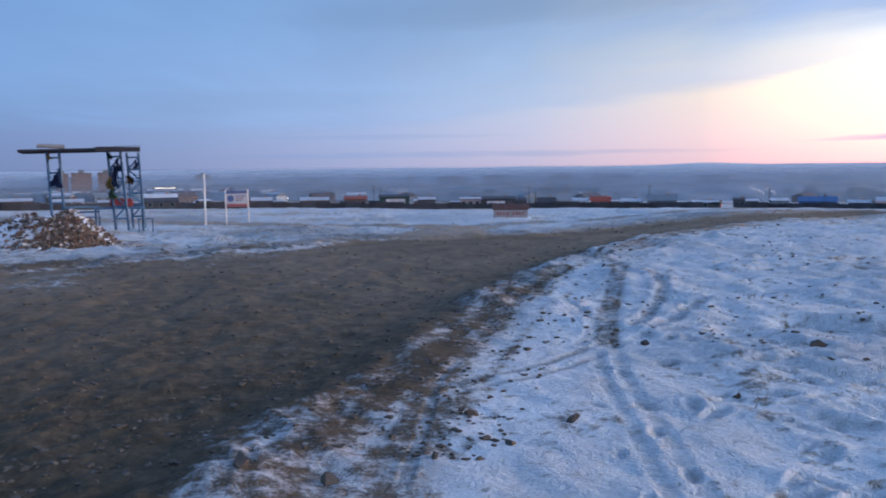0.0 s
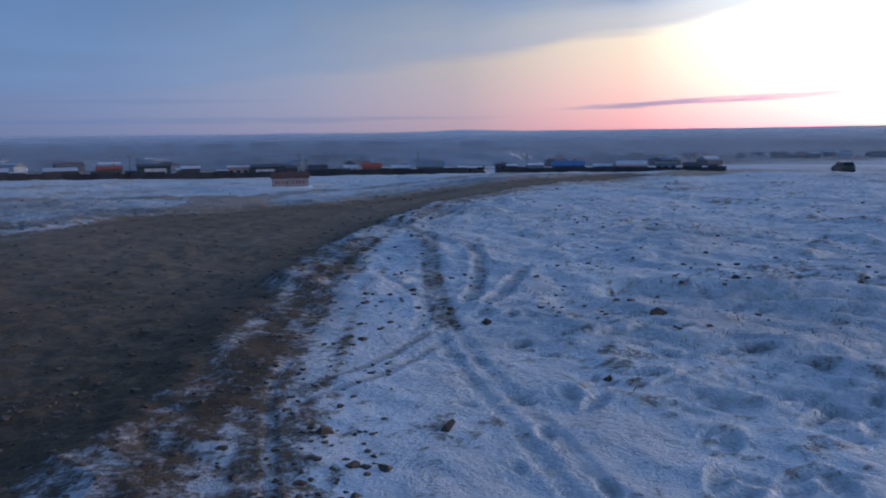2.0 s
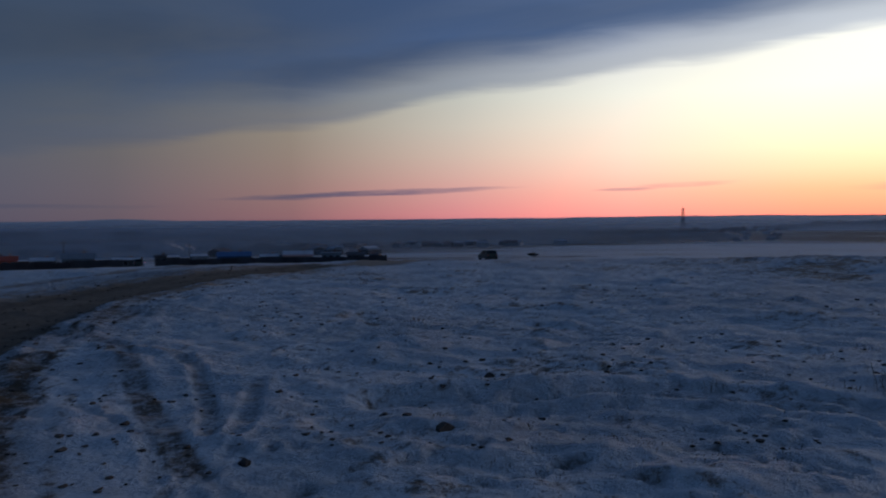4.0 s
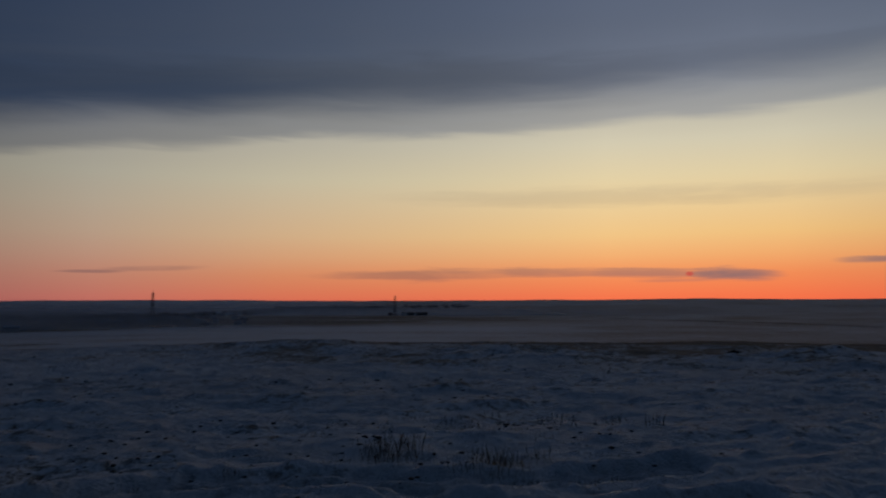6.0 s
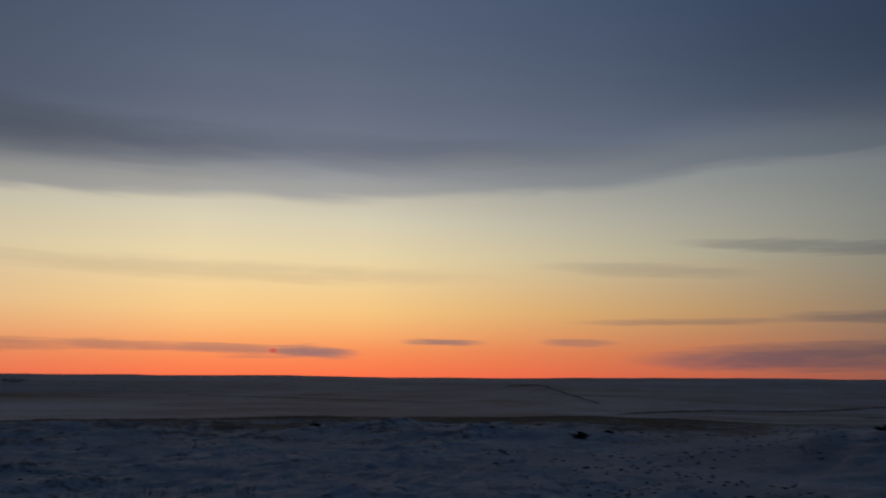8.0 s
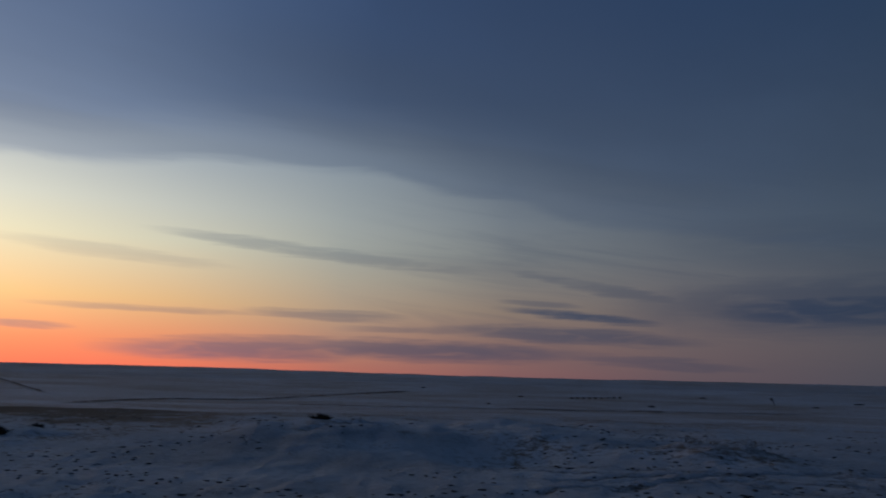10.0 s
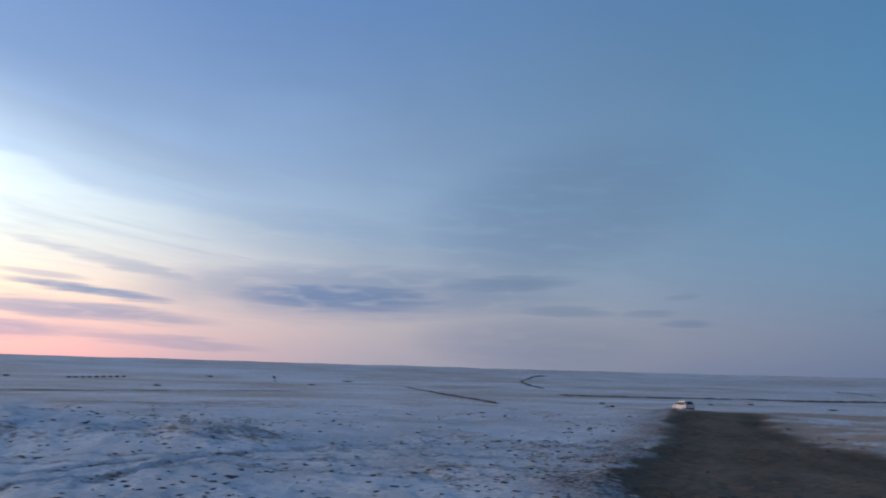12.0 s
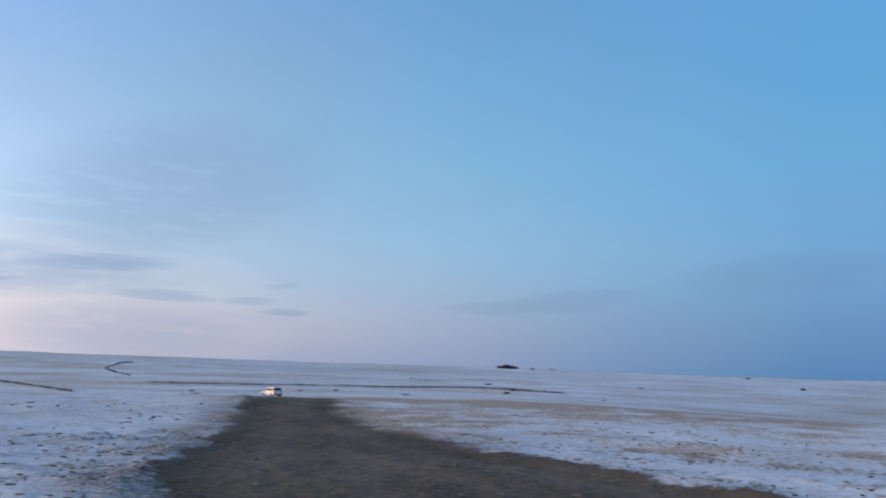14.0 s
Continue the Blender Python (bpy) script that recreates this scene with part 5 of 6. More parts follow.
# ------------------------------------------------------- haze sheets and smoke
# Translucent sheets stand in for haze in the air; its blue is their colour.
def haze_sheet_material(name, most, z0, z1, a0, a1, turn=0.0):
    m = bpy.data.materials.new(name)
    m.use_nodes = True
    nt = m.node_tree
    nt.nodes.clear()
    n = Nodes(nt)
    out = n.add("ShaderNodeOutputMaterial")
    pos = n.add("ShaderNodeNewGeometry").outputs["Position"]
    px, py, z = n.add("ShaderNodeSeparateXYZ", i0=pos).outputs
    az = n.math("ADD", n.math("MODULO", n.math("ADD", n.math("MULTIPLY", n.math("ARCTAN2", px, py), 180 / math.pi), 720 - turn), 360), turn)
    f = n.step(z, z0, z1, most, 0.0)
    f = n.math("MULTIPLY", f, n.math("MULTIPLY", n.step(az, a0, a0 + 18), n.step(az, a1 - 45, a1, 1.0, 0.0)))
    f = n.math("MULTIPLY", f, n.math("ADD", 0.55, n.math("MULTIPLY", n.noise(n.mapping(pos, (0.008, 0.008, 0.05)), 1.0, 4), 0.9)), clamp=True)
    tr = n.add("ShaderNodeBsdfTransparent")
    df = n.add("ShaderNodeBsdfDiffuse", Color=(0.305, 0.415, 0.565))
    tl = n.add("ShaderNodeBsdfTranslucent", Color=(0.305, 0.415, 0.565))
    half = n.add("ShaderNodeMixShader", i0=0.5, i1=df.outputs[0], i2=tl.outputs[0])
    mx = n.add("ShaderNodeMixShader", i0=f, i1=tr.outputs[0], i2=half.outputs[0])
    nt.links.new(mx.outputs[0], out.inputs[0])
    return m


def mist():
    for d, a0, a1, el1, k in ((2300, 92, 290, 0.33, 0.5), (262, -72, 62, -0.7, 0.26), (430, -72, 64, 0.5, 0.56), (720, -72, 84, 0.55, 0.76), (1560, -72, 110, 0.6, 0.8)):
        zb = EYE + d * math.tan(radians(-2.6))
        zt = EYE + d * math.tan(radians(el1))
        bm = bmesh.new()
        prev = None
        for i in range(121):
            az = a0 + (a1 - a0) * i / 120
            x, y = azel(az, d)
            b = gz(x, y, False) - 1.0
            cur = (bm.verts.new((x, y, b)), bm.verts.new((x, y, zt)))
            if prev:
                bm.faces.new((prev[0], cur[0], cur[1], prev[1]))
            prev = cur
        o = bm_object("haze_sheet", bm, haze_sheet_material("mist", k, zb + (zt - zb) * (0.6 if d > 600 else 0.25), zt, a0, a1, a0 - 10))
        tagged(o, "bluish translucent sheet standing in for haze over the valley town" if a0 < 0 else "translucent sheet standing in for haze over the far plain", "mist", kind="stuff")


mist()


def smoke():
    m = bpy.data.materials.new("smoke")
    m.use_nodes = True
    nt = m.node_tree
    nt.nodes.clear()
    n = Nodes(nt)
    out = n.add("ShaderNodeOutputMaterial")
    uv = n.add("ShaderNodeUVMap").outputs[0]
    u, v, w = n.add("ShaderNodeSeparateXYZ", i0=uv).outputs
    across = n.math("MULTIPLY", n.math("SUBTRACT", u, 0.5), 2.0)
    puffs = n.noise(n.mapping(uv, (1.6, 4.5, 1)), 1.6, 5, 0.6, 1.2)
    across = n.math("ADD", across, n.math("MULTIPLY", n.math("SUBTRACT", puffs, 0.5), 1.3))
    body = n.step(n.math("MULTIPLY", across, across), 0.02, 0.75, 1.0, 0.0)
    body = n.math("MULTIPLY", body, n.step(puffs, 0.34, 0.62, 0.25, 1.0))
    body = n.math("MULTIPLY", body, n.step(v, 0.1, 1.0, 0.85, 0.0), clamp=True)
    lit = n.add("ShaderNodeMixShader", i0=0.5, i1=n.add("ShaderNodeBsdfDiffuse", Color=(0.78, 0.79, 0.82)).outputs[0], i2=n.add("ShaderNodeBsdfTranslucent", Color=(0.78, 0.79, 0.82)).outputs[0])
    mx = n.add("ShaderNodeMixShader", i0=body, i1=n.add("ShaderNodeBsdfTransparent").outputs[0], i2=lit.outputs[0])
    nt.links.new(mx.outputs[0], out.inputs[0])
    for az, d, el0, el1, drift, wide in ((22.2, 245, -1.75, -0.75, -1.5, 5.5), (22.9, 252, -1.7, -1.0, -0.9, 3.6)):
        bm = bmesh.new()
        uvl = bm.loops.layers.uv.new("UVMap")
        rows = []
        for k in range(25):
            t = k / 24
            a = az + drift * t ** 1.25 + 0.12 * math.sin(t * 9)
            x, y = azel(a, d + 3 * t)
            z = EYE + d * math.tan(radians(el0 + (el1 - el0) * t))
            s = 0.5 + wide * t
            c, sn = math.cos(radians(a)), -math.sin(radians(a))
            rows.append([bm.verts.new((x + c * s * q, y + sn * s * q, z + 0.3 * s * q)) for q in (-0.5, 0, 0.5)])
        for k in range(24):
            for j in range(2):
                f = bm.faces.new((rows[k][j], rows[k][j + 1], rows[k + 1][j + 1], rows[k + 1][j]))
                for lp, (uu, vv) in zip(f.loops, ((j / 2, k / 24), ((j + 1) / 2, k / 24), ((j + 1) / 2, (k + 1) / 24), (j / 2, (k + 1) / 24))):
                    lp[uvl].uv = (uu, vv)
        tagged(bm_object("chimney_smoke", bm, m), "pale smoke drifting from a village chimney", "smoke", kind="stuff")


smoke()

# ---------------------------------------------------------- far steppe
TRACK_SOIL = surface("dark_track_soil", (0.055, 0.043, 0.038), 0.95, 0, 0.35, 0.02, 0)


def far_track(pts, thick, label, end=1.0, ex=-0.6, ey=1.3):
    """A dark gully or dirt track worn into the land: ragged, broken here and there, wider towards its end."""
    bm = bmesh.new()
    prev = None
    n = 26
    line = catmull(pts, n)
    last = len(line) - 1
    for k, (az, el) in enumerate(line):
        a1, e1 = line[min(k + 1, last)]
        a0, e0 = line[max(k - 1, 0)]
        ln = max(1e-6, math.hypot(a1 - a0, e1 - e0))
        rough = noise.noise(Vector((az * 4.1, el * 9, 0))) + 0.6 * noise.noise(Vector((az * 11.0, el * 20, 3)))
        w = thick * max(0.12, 0.75 + 1.1 * rough) * (1 + (end - 1) * k / last) * min(1.0, 0.25 + 0.3 * min(k, last - k))
        el = el + thick * 0.35 * noise.noise(Vector((az * 6.0, el * 6, 7)))
        row = []
        for s in (-1, 1):
            aa = az - s * w * 0.55 * (e1 - e0) / ln
            d = at_el(aa, el + s * w * 0.5 * (a1 - a0) / ln, ex, ey)
            x, y = ex + d * math.sin(radians(aa)), ey + d * math.cos(radians(aa))
            row.append(bm.verts.new((x, y, gz(x, y, False) + 0.12 + d * 0.0006)))
        if prev:
            bm.faces.new((prev[0], prev[1], row[1], row[0]))
        prev = row
    bmesh.ops.recalc_face_normals(bm, faces=bm.faces[:])
    o = bm_object("dirt_track", bm, TRACK_SOIL)
    tagged(o, label, "track", kind="structure")


far_track([(187.1, -0.1), (186.5, -0.14), (186.1, -0.26), (185.5, -0.52), (185.45, -0.6), (185.9, -0.74), (187.0, -0.98)], 0.09, "dark zigzag gully on the far snowy slope")
far_track([(177.0, -1.15), (179.4, -1.53), (181.8, -1.85), (183.7, -2.11)], 0.055, "dark earth bank crossing the snowy plain", 2.6)
far_track([(188.0, -1.39), (193.2, -1.38), (198.6, -1.29), (205.0, -1.21), (211.5, -1.06), (215.6, -1.2), (217.2, -1.26)], 0.05, "long dark track across the far plain", 1.9)
far_track([(206.0, -0.6), (207.7, -0.68), (208.7, -0.88)], 0.04, "short dark gully on the far slope")
far_track([(112.1, -0.3), (114.5, -0.14), (116.5, -0.7), (119.0, -1.45)], 0.05, "dark track winding down the far slope", 1.6, -1.4, 2.9)
far_track([(119.9, -2.1), (126.0, -1.76), (131.7, -1.7), (136.7, -1.32), (142.9, -0.88)], 0.06, "dark track running along the plain", 1.0, -1.0, 2.2)
far_track([(135.0, -2.0), (143.0, -1.98), (151.0, -1.93), (161.4, -1.8), (169.5, -1.67)], 0.035, "thin dark track on the near plain")
far_track([(90, -1.0), (100, -1.25), (108, -1.5)], 0.03, "faint track across the far field", 1.0, -1.3, 2.8)
far_track([(35.7, -2.58), (40.5, -2.56), (46.0, -2.53), (52.0, -2.5)], 0.035, "dark verge of a lane beyond the snowfield")
far_track([(191.3, -2.13), (192.9, -2.35)], 0.07, "short dark rut beside the road", 1.5)


def bush_mesh(seed, clumps=7):
    """A low leafless bush: a thicket of thin crossing twigs with clumped tips."""
    r = random.Random(seed)
    verts, faces = [], []
    for c in range(clumps * 14):
        a = r.uniform(0, 6.283)
        q = math.sqrt(r.random())
        bx, by = 0.45 * q * math.cos(a), 0.3 * q * math.sin(a)
        tip = Vector((bx * 2.1 + r.uniform(-0.2, 0.2), by * 2.1 + r.uniform(-0.2, 0.2), r.uniform(0.35, 1.0) * (1 - 0.45 * q)))
        base = Vector((bx * 0.6, by * 0.6, 0))
        side = Vector((math.sin(a), -math.cos(a), 0.2)) * r.uniform(0.03, 0.07)
        i = len(verts)
        mid = (base + tip) / 2 + Vector((0, 0, 0.08))
        verts += [base - side * 0.6, base + side * 0.6, mid + side * 1.6, tip, mid - side * 1.6]
        faces += [(i, i + 1, i + 2, i + 3, i + 4)]
    me = bpy.data.meshes.new("bush")
    me.from_pydata([tuple(v) for v in verts], [], faces)
    me.materials.append(BUSH)
    return me


BUSHES = [bush_mesh(k) for k in range(4)]


def shrub(az, el, wide, tall, label="small dark leafless bush on the snowy steppe", group="bushes on the steppe"):
    d = at_el(az, el)
    x, y = azel(az, d)
    o = new("shrub", BUSHES[int(az * 10) % 4])
    o.matrix_world = pose(x, y, gz(x, y, False) - 0.05, 0, 0, -az) @ Matrix.Diagonal((wide * d / 1000, wide * d / 1000, tall * d / 1000, 1))
    return tagged(o, label, "bush", group)


for az, el, w, t in ((211.8, -0.84, 6, 3), (213.6, -1.18, 7, 3.5), (213.2, -1.43, 6, 4), (232.8, -0.43, 4.5, 4), (229.4, 0.2, 6, 2.4), (220.1, -1.64, 4, 1.5), (214.9, 0.36, 4, 2.5), (216.2, 0.36, 4, 2.5), (201, -1.6, 5, 2.5), (198.5, -1.7, 4, 2), (206, -1.75, 7, 2.5),
                     (47.0, -2.4, 9, 7), (191.2, -1.9, 5, 2.5), (170.5, -1.2, 5, 2), (160.1, -1.5, 5, 3), (148.7, -1.6, 4, 2), (163.5, -0.8, 6, 2), (173.0, -0.9, 8, 2), (144.0, -0.6, 5, 1.5), (151, -1.05, 5, 3), (222.5, -0.7, 5, 2)):
    shrub(az, el, w, t)
for k in range(9):
    shrub(154.6 + k * 0.42, -1.08 + k * 0.014, 3.4, 3.2, "small dark tree in a planted row on the plain", "row of small trees")
g = None
for k in range(8):
    shrub(212.5 + 0.16 * k, 0.36, 5, 8.0 - abs(k - 3.5) * 0.9, "dark tree of a small grove on the skyline", "grove on the skyline")


def tree_line():
    """Woods and hedges along the far plain."""
    r = random.Random(21)
    verts, faces = [], []
    runs = [((39, -0.92), (57, -0.92), 260, 3.6), ((57, -0.92), (69, -0.35), 170, 3.2), ((69, -0.35), (80, -0.15), 120, 2.6), ((30, -0.75), (60, -0.72), 200, 3.0), ((66, -0.3), (74, -0.22), 90, 2.5)]
    for (a0, e0), (a1, e1), n, size in runs:
        for k in range(n):
            t = r.random()
            az, el = a0 + (a1 - a0) * t, e0 + (e1 - e0) * t + r.gauss(0, 0.045)
            d = at_el(az, el)
            x, y = azel(az, d)
            z = gz(x, y, False)
            s = size * r.uniform(0.6, 1.4) * d / 1000
            c = Vector((x, y, z))
            for j in range(9):
                a = r.uniform(0, 6.283)
                p = c + Vector((math.cos(a) * s * r.uniform(0.1, 1.2), math.sin(a) * s * r.uniform(0.1, 1.2), s * r.uniform(0.1, 1.1)))
                i = len(verts)
                for _ in range(4):
                    verts.append(tuple(p + Vector((r.uniform(-1, 1), r.uniform(-1, 1), r.uniform(-0.8, 0.8))) * s * 0.45))
                faces += [(i, i + 1, i + 2), (i, i + 2, i + 3), (i, i + 1, i + 3), (i + 1, i + 2, i + 3)]
    me = bpy.data.meshes.new("far_woods")
    me.from_pydata(verts, [], faces)
    me.materials.append(BUSH)
    tagged(new("far_woods", me), "dark leafless shelter belts on the far plain", "woods", kind="stuff")


tree_line()


def mast(az, d, top_el, label):
    x, y = azel(az, d)
    z = gz(x, y, False) - 0.5
    h = EYE + d * math.tan(radians(top_el)) - z
    e = thing("radio_mast", x, y, z, -az + 25, label, "mast", "masts on the plain")
    red, white = SIGN_RED, WHITE_PAINT
    n = 8
    for k in range(n):
        w0, w1 = 2.6 - 1.7 * k / n, 2.6 - 1.7 * (k + 1) / n
        z0, z1 = h * k / n, h * (k + 1) / n
        m = DARK_SHEET if k < 5 else red
        bm = bmesh.new()
        cs = ((-1, -1), (1, -1), (1, 1), (-1, 1))
        for i in range(4):
            (ax, ay), (bx, by) = cs[i], cs[(i + 1) % 4]
            bar(bm, (ax * w0, ay * w0, z0), (ax * w1, ay * w1, z1), 0.22, 4)
            bar(bm, (ax * w0, ay * w0, z0), (bx * w1, by * w1, z1), 0.13, 4)
            bar(bm, (bx * w0, by * w0, z0), (ax * w1, ay * w1, z1), 0.13, 4)
        part("lattice_section", bm, m, e)
    part("antenna", bar(bmesh.new(), (0, 0, h), (0, 0, h + 2.5), 0.2, 6), red, e)
    for a in (0, 120, 240):
        part("dish", bar(bmesh.new(), (1.0 * math.cos(radians(a)), math.sin(radians(a)), h - 3.4), (1.6 * math.cos(radians(a)), 1.6 * math.sin(radians(a)), h - 3.4), 0.9, 12), white, e)


mast(57.75, 1150, 0.93, "tall red tipped lattice mast on the plain")
mast(74.55, 1550, 0.68, "thin lattice mast beside distant farm sheds")


def farm():
    for az, w, wall, roof, h in ((75.15, 9, "white", "grey", 4.5), (75.7, 14, "dark", "dark", 4), (76.5, 22, "dark", "dark", 4.0), (74.2, 8, "dark", "dark", 3.5)):
        d = 1550
        x, y = azel(az, d)
        house(x, y, -az, w, 9, h, 2.2, wall, roof, "distant %s farm building standing on the plain" % wall, False, 2, "distant farm buildings")


farm()


# -------------------------------------------------------------------- cars
def car(x, y, z, turn, paint, label):
    """An off-road car, nose towards -y of its own frame."""
    e = thing("parked_car", x, y, z, turn, label, "car")
    prof = [(-2.2, 0.42), (-2.22, 0.75), (-2.1, 0.98), (-1.1, 1.08), (-0.45, 1.68), (0.2, 1.78), (1.6, 1.76), (2.05, 1.25), (2.16, 0.95), (2.15, 0.45)]
    bm = bmesh.new()
    rows = []
    for s, inset in ((-0.9, 0), (0.9, 0)):
        rows.append([bm.verts.new((s * (1 - 0.16 * max(0, (zz - 1.0)) / 0.78), yy, zz)) for yy, zz in prof])
    k = len(prof)
    for i in range(k):
        j = (i + 1) % k
        bm.faces.new((rows[0][i], rows[0][j], rows[1][j], rows[1][i]))
    bm.faces.new(rows[0][::-1])
    bm.faces.new(rows[1])
    bmesh.ops.recalc_face_normals(bm, faces=bm.faces[:])
    bmesh.ops.bevel(bm, geom=bm.edges[:], offset=0.05, segments=2, affect="EDGES")
    body = part("body", bm, paint, e)
    bm = bmesh.new()
    v = [bm.verts.new(p) for p in ((-0.78, -1.02, 1.13), (0.78, -1.02, 1.13), (0.70, -0.52, 1.62), (-0.70, -0.52, 1.62))]
    bm.faces.new(v)
    bmesh.ops.solidify(bm, geom=bm.faces[:], thickness=0.03)
    for q in bm.verts:
        q.co += Vector((0, -0.03, 0.03))
    part("windscreen", bm, GLASS_DARK, body, "dark windscreen")
    bm = bmesh.new()
    v = [bm.verts.new(p) for p in ((-0.72, 2.08, 1.27), (0.72, 2.08, 1.27), (0.68, 1.68, 1.68), (-0.68, 1.68, 1.68))]
    bm.faces.new(v)
    bmesh.ops.solidify(bm, geom=bm.faces[:], thickness=0.03)
    for q in bm.verts:
        q.co += Vector((0, 0.03, 0.02))
    part("rear_window", bm, GLASS_DARK, body, "dark rear window")
    for s in (-1, 1):
        for y0, y1 in ((-0.62, 0.25), (0.33, 1.1), (1.18, 1.75)):
            bm = bmesh.new()
            sh = 0.18 if y0 < -0.5 else 0
            v = [bm.verts.new(p) for p in ((s * 0.905, y0 - sh, 1.13), (s * 0.905, y1, 1.13), (s * 0.83, y1, 1.58), (s * 0.83, y0 + sh * 1.2, 1.58))]
            bm.faces.new(v)
            bmesh.ops.solidify(bm, geom=bm.faces[:], thickness=0.02)
            part("side_window", bm, GLASS_DARK, body, "dark side window")
        part("mirror", boxed(s * 1.0 - 0.09, s * 1.0 + 0.09, -0.95, -0.83, 1.1, 1.28, 0.02), RUBBER, body)
        part("tail_light", boxed(s * 0.72 - 0.1, s * 0.72 + 0.1, 2.13, 2.2, 0.85, 1.15, 0.02), SIGN_RED, body, "red tail light")
        part("headlight", boxed(s * 0.66 - 0.15, s * 0.66 + 0.15, -2.26, -2.16, 0.74, 0.9, 0.02), WHITE_PAINT, body, "clear headlight")
        for y in (-1.4, 1.35):
            wh = part("wheel", bar(bmesh.new(), (s * 0.68, y, 0.36), (s * 0.92, y, 0.36), 0.36, 20), RUBBER, e)
            part("rim", bar(bmesh.new(), (s * 0.90, y, 0.36), (s * 0.935, y, 0.36), 0.21, 14), GREY_ROLL, wh, "grey steel rim")
    part("rear_bumper", boxed(-0.88, 0.88, 2.1, 2.26, 0.42, 0.62, 0.03), RUBBER, body)
    part("front_bumper", boxed(-0.88, 0.88, -2.32, -2.15, 0.42, 0.62, 0.03), RUBBER, body)
    return e


CAR_WHITE = surface("white_car_paint", (0.5, 0.51, 0.52), 0.3, 0, 0.05, 2, 0)
CAR_GREEN = surface("dark_green_car_paint", (0.03, 0.045, 0.04), 0.4, 0, 0.15, 2, 0)
x, y = azel(196.35, 150)
x, y = x - 1.38, y + 0.74
car(x, y, gz(x, y, False), 180 - 196.35 + 32, CAR_WHITE, "white estate car standing on the dirt road")
x, y = azel(43.2, 128)
car(x, y, gz(x, y, False), -43.9 + 200, CAR_GREEN, "dark green off-road car parked beyond the snowfield")
x, y = azel(19.2, 185)
car(x, y, gz(x, y, False), -19.2 + 180, CAR_GREEN, "dark car parked by the village fence")


def leaning_sign():
    d = at_el(167.9, -1.1)
    x, y = azel(167.9, d)
    k = d / 300
    p = thing("leaning_post", x, y, gz(x, y, False), -168, "dark board leaning on a crooked post", "post")
    part("post", bar(bmesh.new(), (0.6 * k, 0, 0), (-0.2 * k, 0, 2.2 * k), 0.16 * k, 6), DARK_WOOD, p)
    bm = boxed(-0.9 * k, 0.25 * k, -0.1 * k, 0.06 * k, 1.5 * k, 2.2 * k, 0.03)
    bmesh.ops.rotate(bm, verts=bm.verts[:], cent=(0, 0, 1.8 * k), matrix=Matrix.Rotation(radians(25), 3, "Y"))
    part("board", bm, DARK_WOOD, p)


leaning_sign()


# ------------------------------------------------------------ loose stones
def stones():
    spots = [(3.35, 6.89, 0.12, BROWN_STONE), (5.23, 8.33, 0.10, DARK_ROCK), (4.58, 7.12, 0.06, DARK_ROCK), (2.1, 5.5, 0.06, DARK_ROCK), (0.38, 4.6, 0.07, BROWN_STONE), (0.16, 5.15, 0.08, BROWN_STONE), (0.83, 5.0, 0.075, BROWN_STONE),
             (1.9, 7.3, 0.07, DARK_ROCK), (-1.1, 4.05, 0.09, BROWN_STONE), (-0.62, 4.0, 0.07, BROWN_STONE), (-5.0, 7.2, 0.12, DARK_ROCK), (-0.05, 4.35, 0.06, BROWN_STONE), (4.7, 7.05, 0.05, DARK_ROCK)]
    for k, (x, y, s, m) in enumerate(spots):
        o = new("stone", chunk_mesh("stone", 60 + k, 0.55, m))
        o.matrix_world = pose(x, y, gz(x, y) + s * 0.05, 3 * k, 2 * k, 37 * k) @ Matrix.Diagonal((s, s, s, 1))
        tagged(o, "rough %s frozen clod lying on the snow" % ("dark" if m is DARK_ROCK else "brown"), "stone", "loose stones on the snow")
    for k, (x, y, s) in enumerate([(18.6, -7.5, 0.4), (22.8, -6.2, 0.32), (20.8, -9.6, 0.3), (24.0, -1.0, 0.3), (14.5, -14.0, 0.4)]):
        o = new("shrub", BUSHES[k % 4])
        o.matrix_world = pose(x, y, gz(x, y) - 0.03, 0, 0, 50 * k) @ Matrix.Diagonal((s, s, s * 0.8, 1))
        tagged(o, "dark dry weed clump on the snowy bank", "weed clump", "weeds on the bank")


stones()


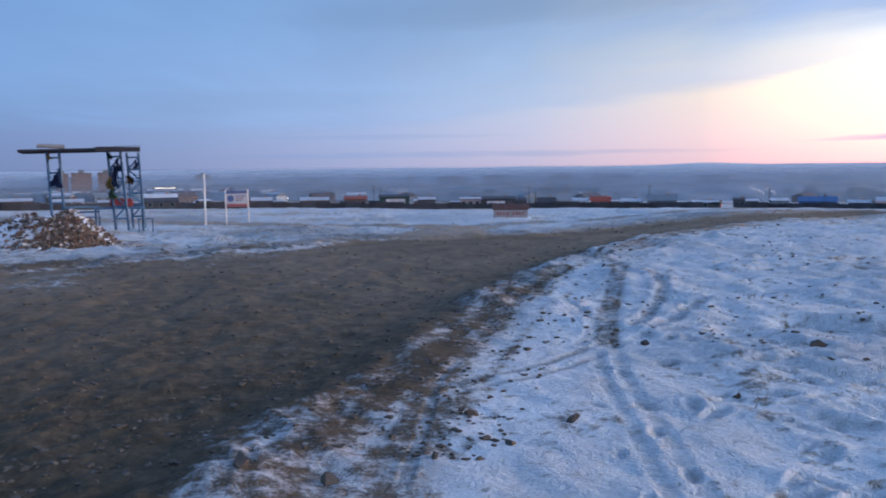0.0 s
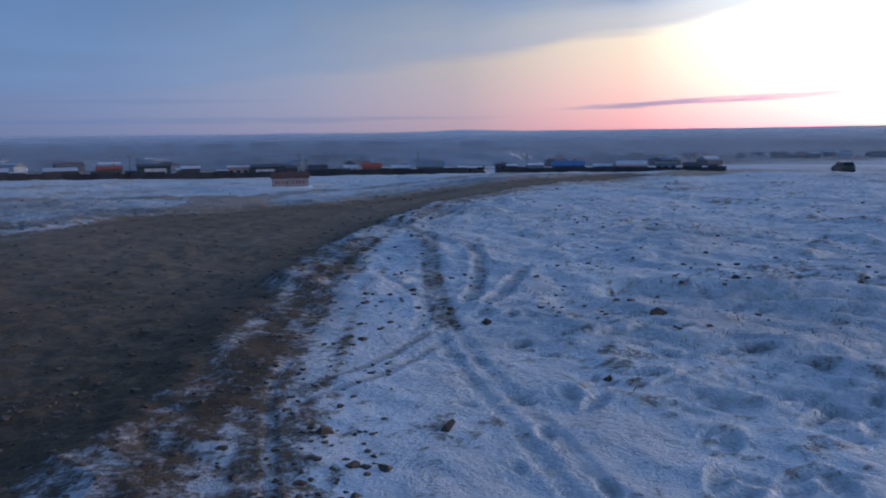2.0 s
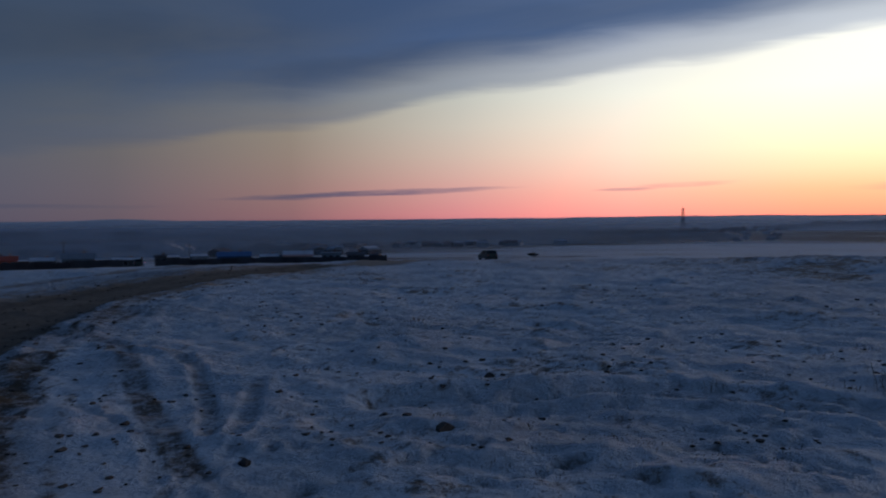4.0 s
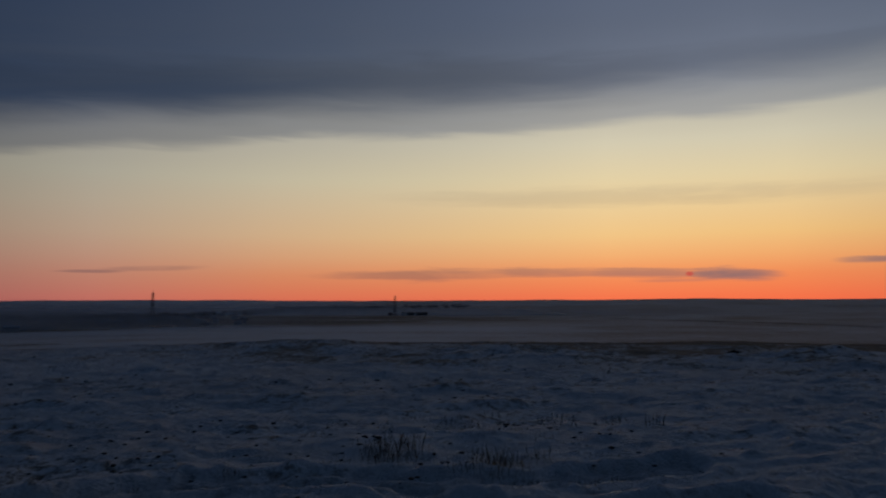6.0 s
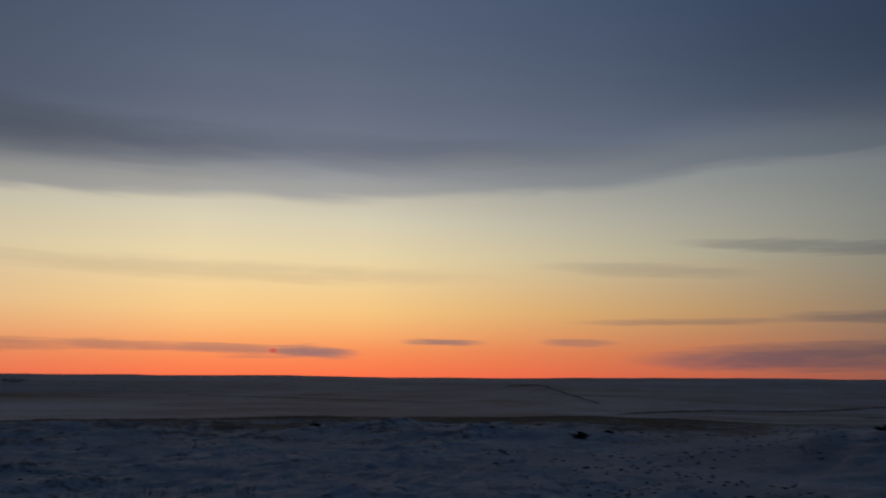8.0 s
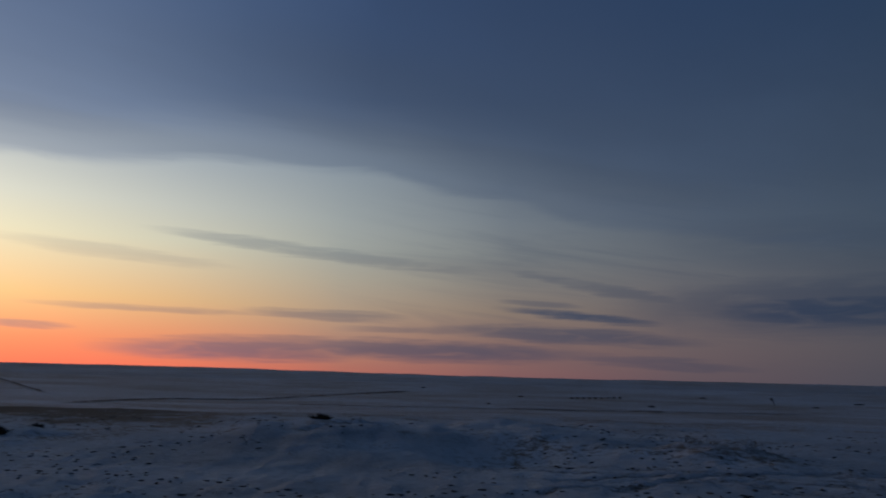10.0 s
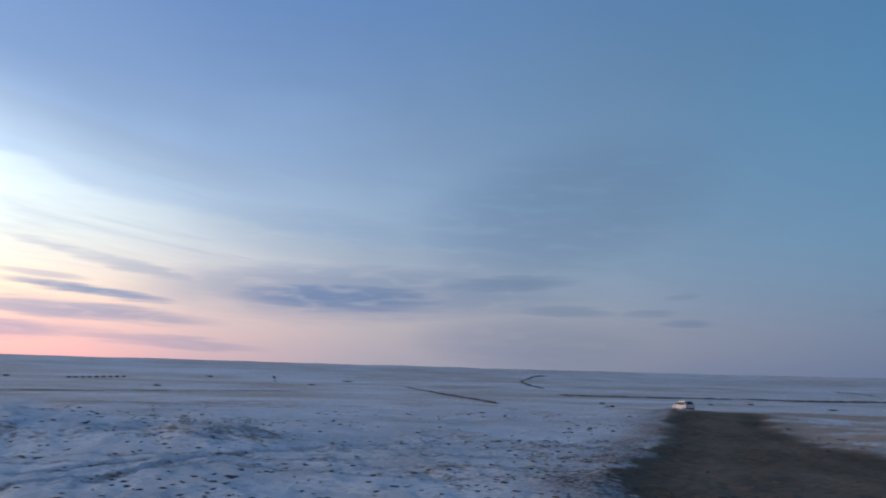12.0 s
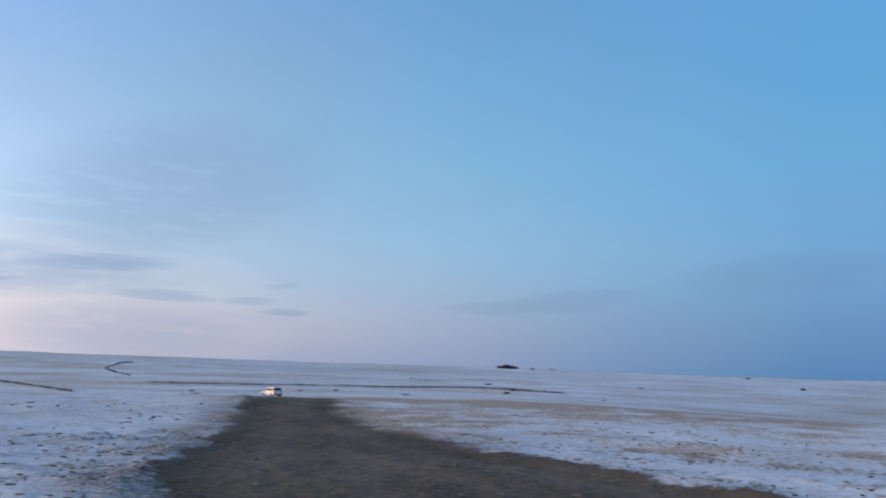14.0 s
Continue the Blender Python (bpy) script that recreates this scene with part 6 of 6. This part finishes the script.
def scatter():
    """Clods and pebbles over road, verge and snow."""
    r = np.random.RandomState(4)
    base = [chunk_mesh("clod", 90 + k, 0.6, DARK_ROCK) for k in range(5)]
    shapes = []
    for me in base:
        co = np.empty(len(me.vertices) * 3)
        me.vertices.foreach_get("co", co)
        shapes.append((co.reshape(-1, 3), [tuple(p.vertices) for p in me.polygons]))
        bpy.data.meshes.remove(me)
    n = 15000
    d = np.exp(r.uniform(np.log(3.0), np.log(32), n))
    a = r.uniform(0, 2 * np.pi, n)
    x, y = -0.6 + d * np.sin(a), 1.4 + d * np.cos(a)
    rd = road_depth(x, y)
    clump = fbm(x * 0.35, y * 0.35, 3, 131)
    keep = ((np.abs(rd + 0.3) < 1.3) & (r.rand(n) < 0.75)) | ((rd > 0) & (r.rand(n) < 0.5)) | ((rd < 0) & (clump > 0.0) & (r.rand(n) < 0.45)) | ((rd < 0) & (y < -3) & (clump > -0.1) & (r.rand(n) < 0.75))
    x, y, d, rd = x[keep], y[keep], d[keep], rd[keep]
    z = height(x, y)
    for name, sel, mat, label in (("loose_clods", rd <= 0.2, BROWN_STONE, "small frozen clods and pebbles scattered on the snow"), ("road_gravel", rd > 0.2, BROWN_STONE, "coarse gravel lying on the dirt road")):
        verts, faces = [], []
        for xx, yy, zz, dd in zip(x[sel], y[sel], z[sel], d[sel]):
            co, fs = shapes[r.randint(5)]
            s = min(0.12, (0.012 + abs(r.normal(0, 0.014)) + 0.0011 * dd) * (1.1 if yy < -3 else 1.0))
            t = r.uniform(0, 6.283)
            i = len(verts)
            c, sn = math.cos(t), math.sin(t)
            wide = 1.7 if yy < -3 else 1.0
            for p in co:
                verts.append((xx + s * (p[0] * wide * c - p[1] * sn), yy + s * (p[0] * wide * sn + p[1] * c), zz + s * (p[2] * 0.6 + 0.1)))
            faces += [tuple(i + q for q in f) for f in fs]
        me = bpy.data.meshes.new(name)
        me.from_pydata(verts, [], faces)
        me.materials.append(mat)
        tagged(new(name, me), label, "gravel", kind="stuff")


scatter()


def dry_grass():
    """Withered stalks standing through the snow."""
    r = np.random.RandomState(8)
    n = 4200
    d = np.exp(r.uniform(np.log(3.2), np.log(48), n))
    a = r.uniform(0, 2 * np.pi, n)
    x, y = -0.6 + d * np.sin(a), 1.4 + d * np.cos(a)
    rd = road_depth(x, y)
    clump = fbm(x * 0.5, y * 0.5, 3, 41)
    keep = (rd < -0.7) & ((clump > 0.16) | (r.rand(n) < 0.06)) & ~((x < 2.6) & (y > 3) & (y < 9) & (x > -1))
    x, y, d = x[keep], y[keep], d[keep]
    hgt = r.uniform(0.025, 0.065, len(x)) * np.clip(d / 9, 0.6, 1.5)
    cl = [(7.6 + r.normal(0, 0.2), 4.95 + r.normal(0, 0.16), r.uniform(0.1, 0.27)) for _ in range(16)]
    cl += [(7.3 + r.normal(0, 0.25), 3.75 + r.normal(0, 0.2), r.uniform(0.08, 0.22)) for _ in range(18)]
    cl += [(7.6 + r.uniform(-1.5, 3.5), 4.4 + r.uniform(-2.6, 2.4), r.uniform(0.05, 0.2)) for _ in range(30)]
    cl += [(4.4 + r.uniform(-0.9, 0.9), -16.5 + r.uniform(-0.6, 0.6), r.uniform(0.1, 0.2)) for _ in range(24)]
    cl += [(2.95, 4.6, 0.07), (2.2, 5.3, 0.05), (3.1, 6.1, 0.06), (2.7, 5.9, 0.06)]
    x, y, hgt = np.append(x, [c[0] for c in cl]), np.append(y, [c[1] for c in cl]), np.append(hgt, [c[2] for c in cl])
    z = height(x, y)
    verts, faces = [], []
    for xx, yy, zz, h in zip(x, y, z, hgt):
        for b in range(r.randint(14, 34)):
            t = r.uniform(0, 6.283)
            lean = r.uniform(0.0, 0.6 if h < 0.06 else 0.3)
            w = 0.0004 + 0.0008 * h
            hh = h * r.uniform(0.25, 1.15)
            bx, by = xx + r.normal(0, 0.09), yy + r.normal(0, 0.09)
            c, s = math.cos(t), math.sin(t)
            i = len(verts)
            verts += [(bx - s * w, by + c * w, zz - 0.01), (bx + s * w, by - c * w, zz - 0.01), (bx + c * lean * hh * 0.4 + s * w * 0.7, by + s * lean * hh * 0.4 - c * w * 0.7, zz + hh * 0.6), (bx + c * lean * hh, by + s * lean * hh, zz + hh), (bx + c * lean * hh * 0.4 - s * w * 0.7, by + s * lean * hh * 0.4 + c * w * 0.7, zz + hh * 0.6)]
            faces.append((i, i + 1, i + 2, i + 3, i + 4))
    me = bpy.data.meshes.new("dry_grass")
    me.from_pydata(verts, [], faces)
    me.materials.append(TWIG)
    tagged(new("dry_grass", me), "withered brown grass stalks standing through the snow", "grass", kind="stuff")


dry_grass()
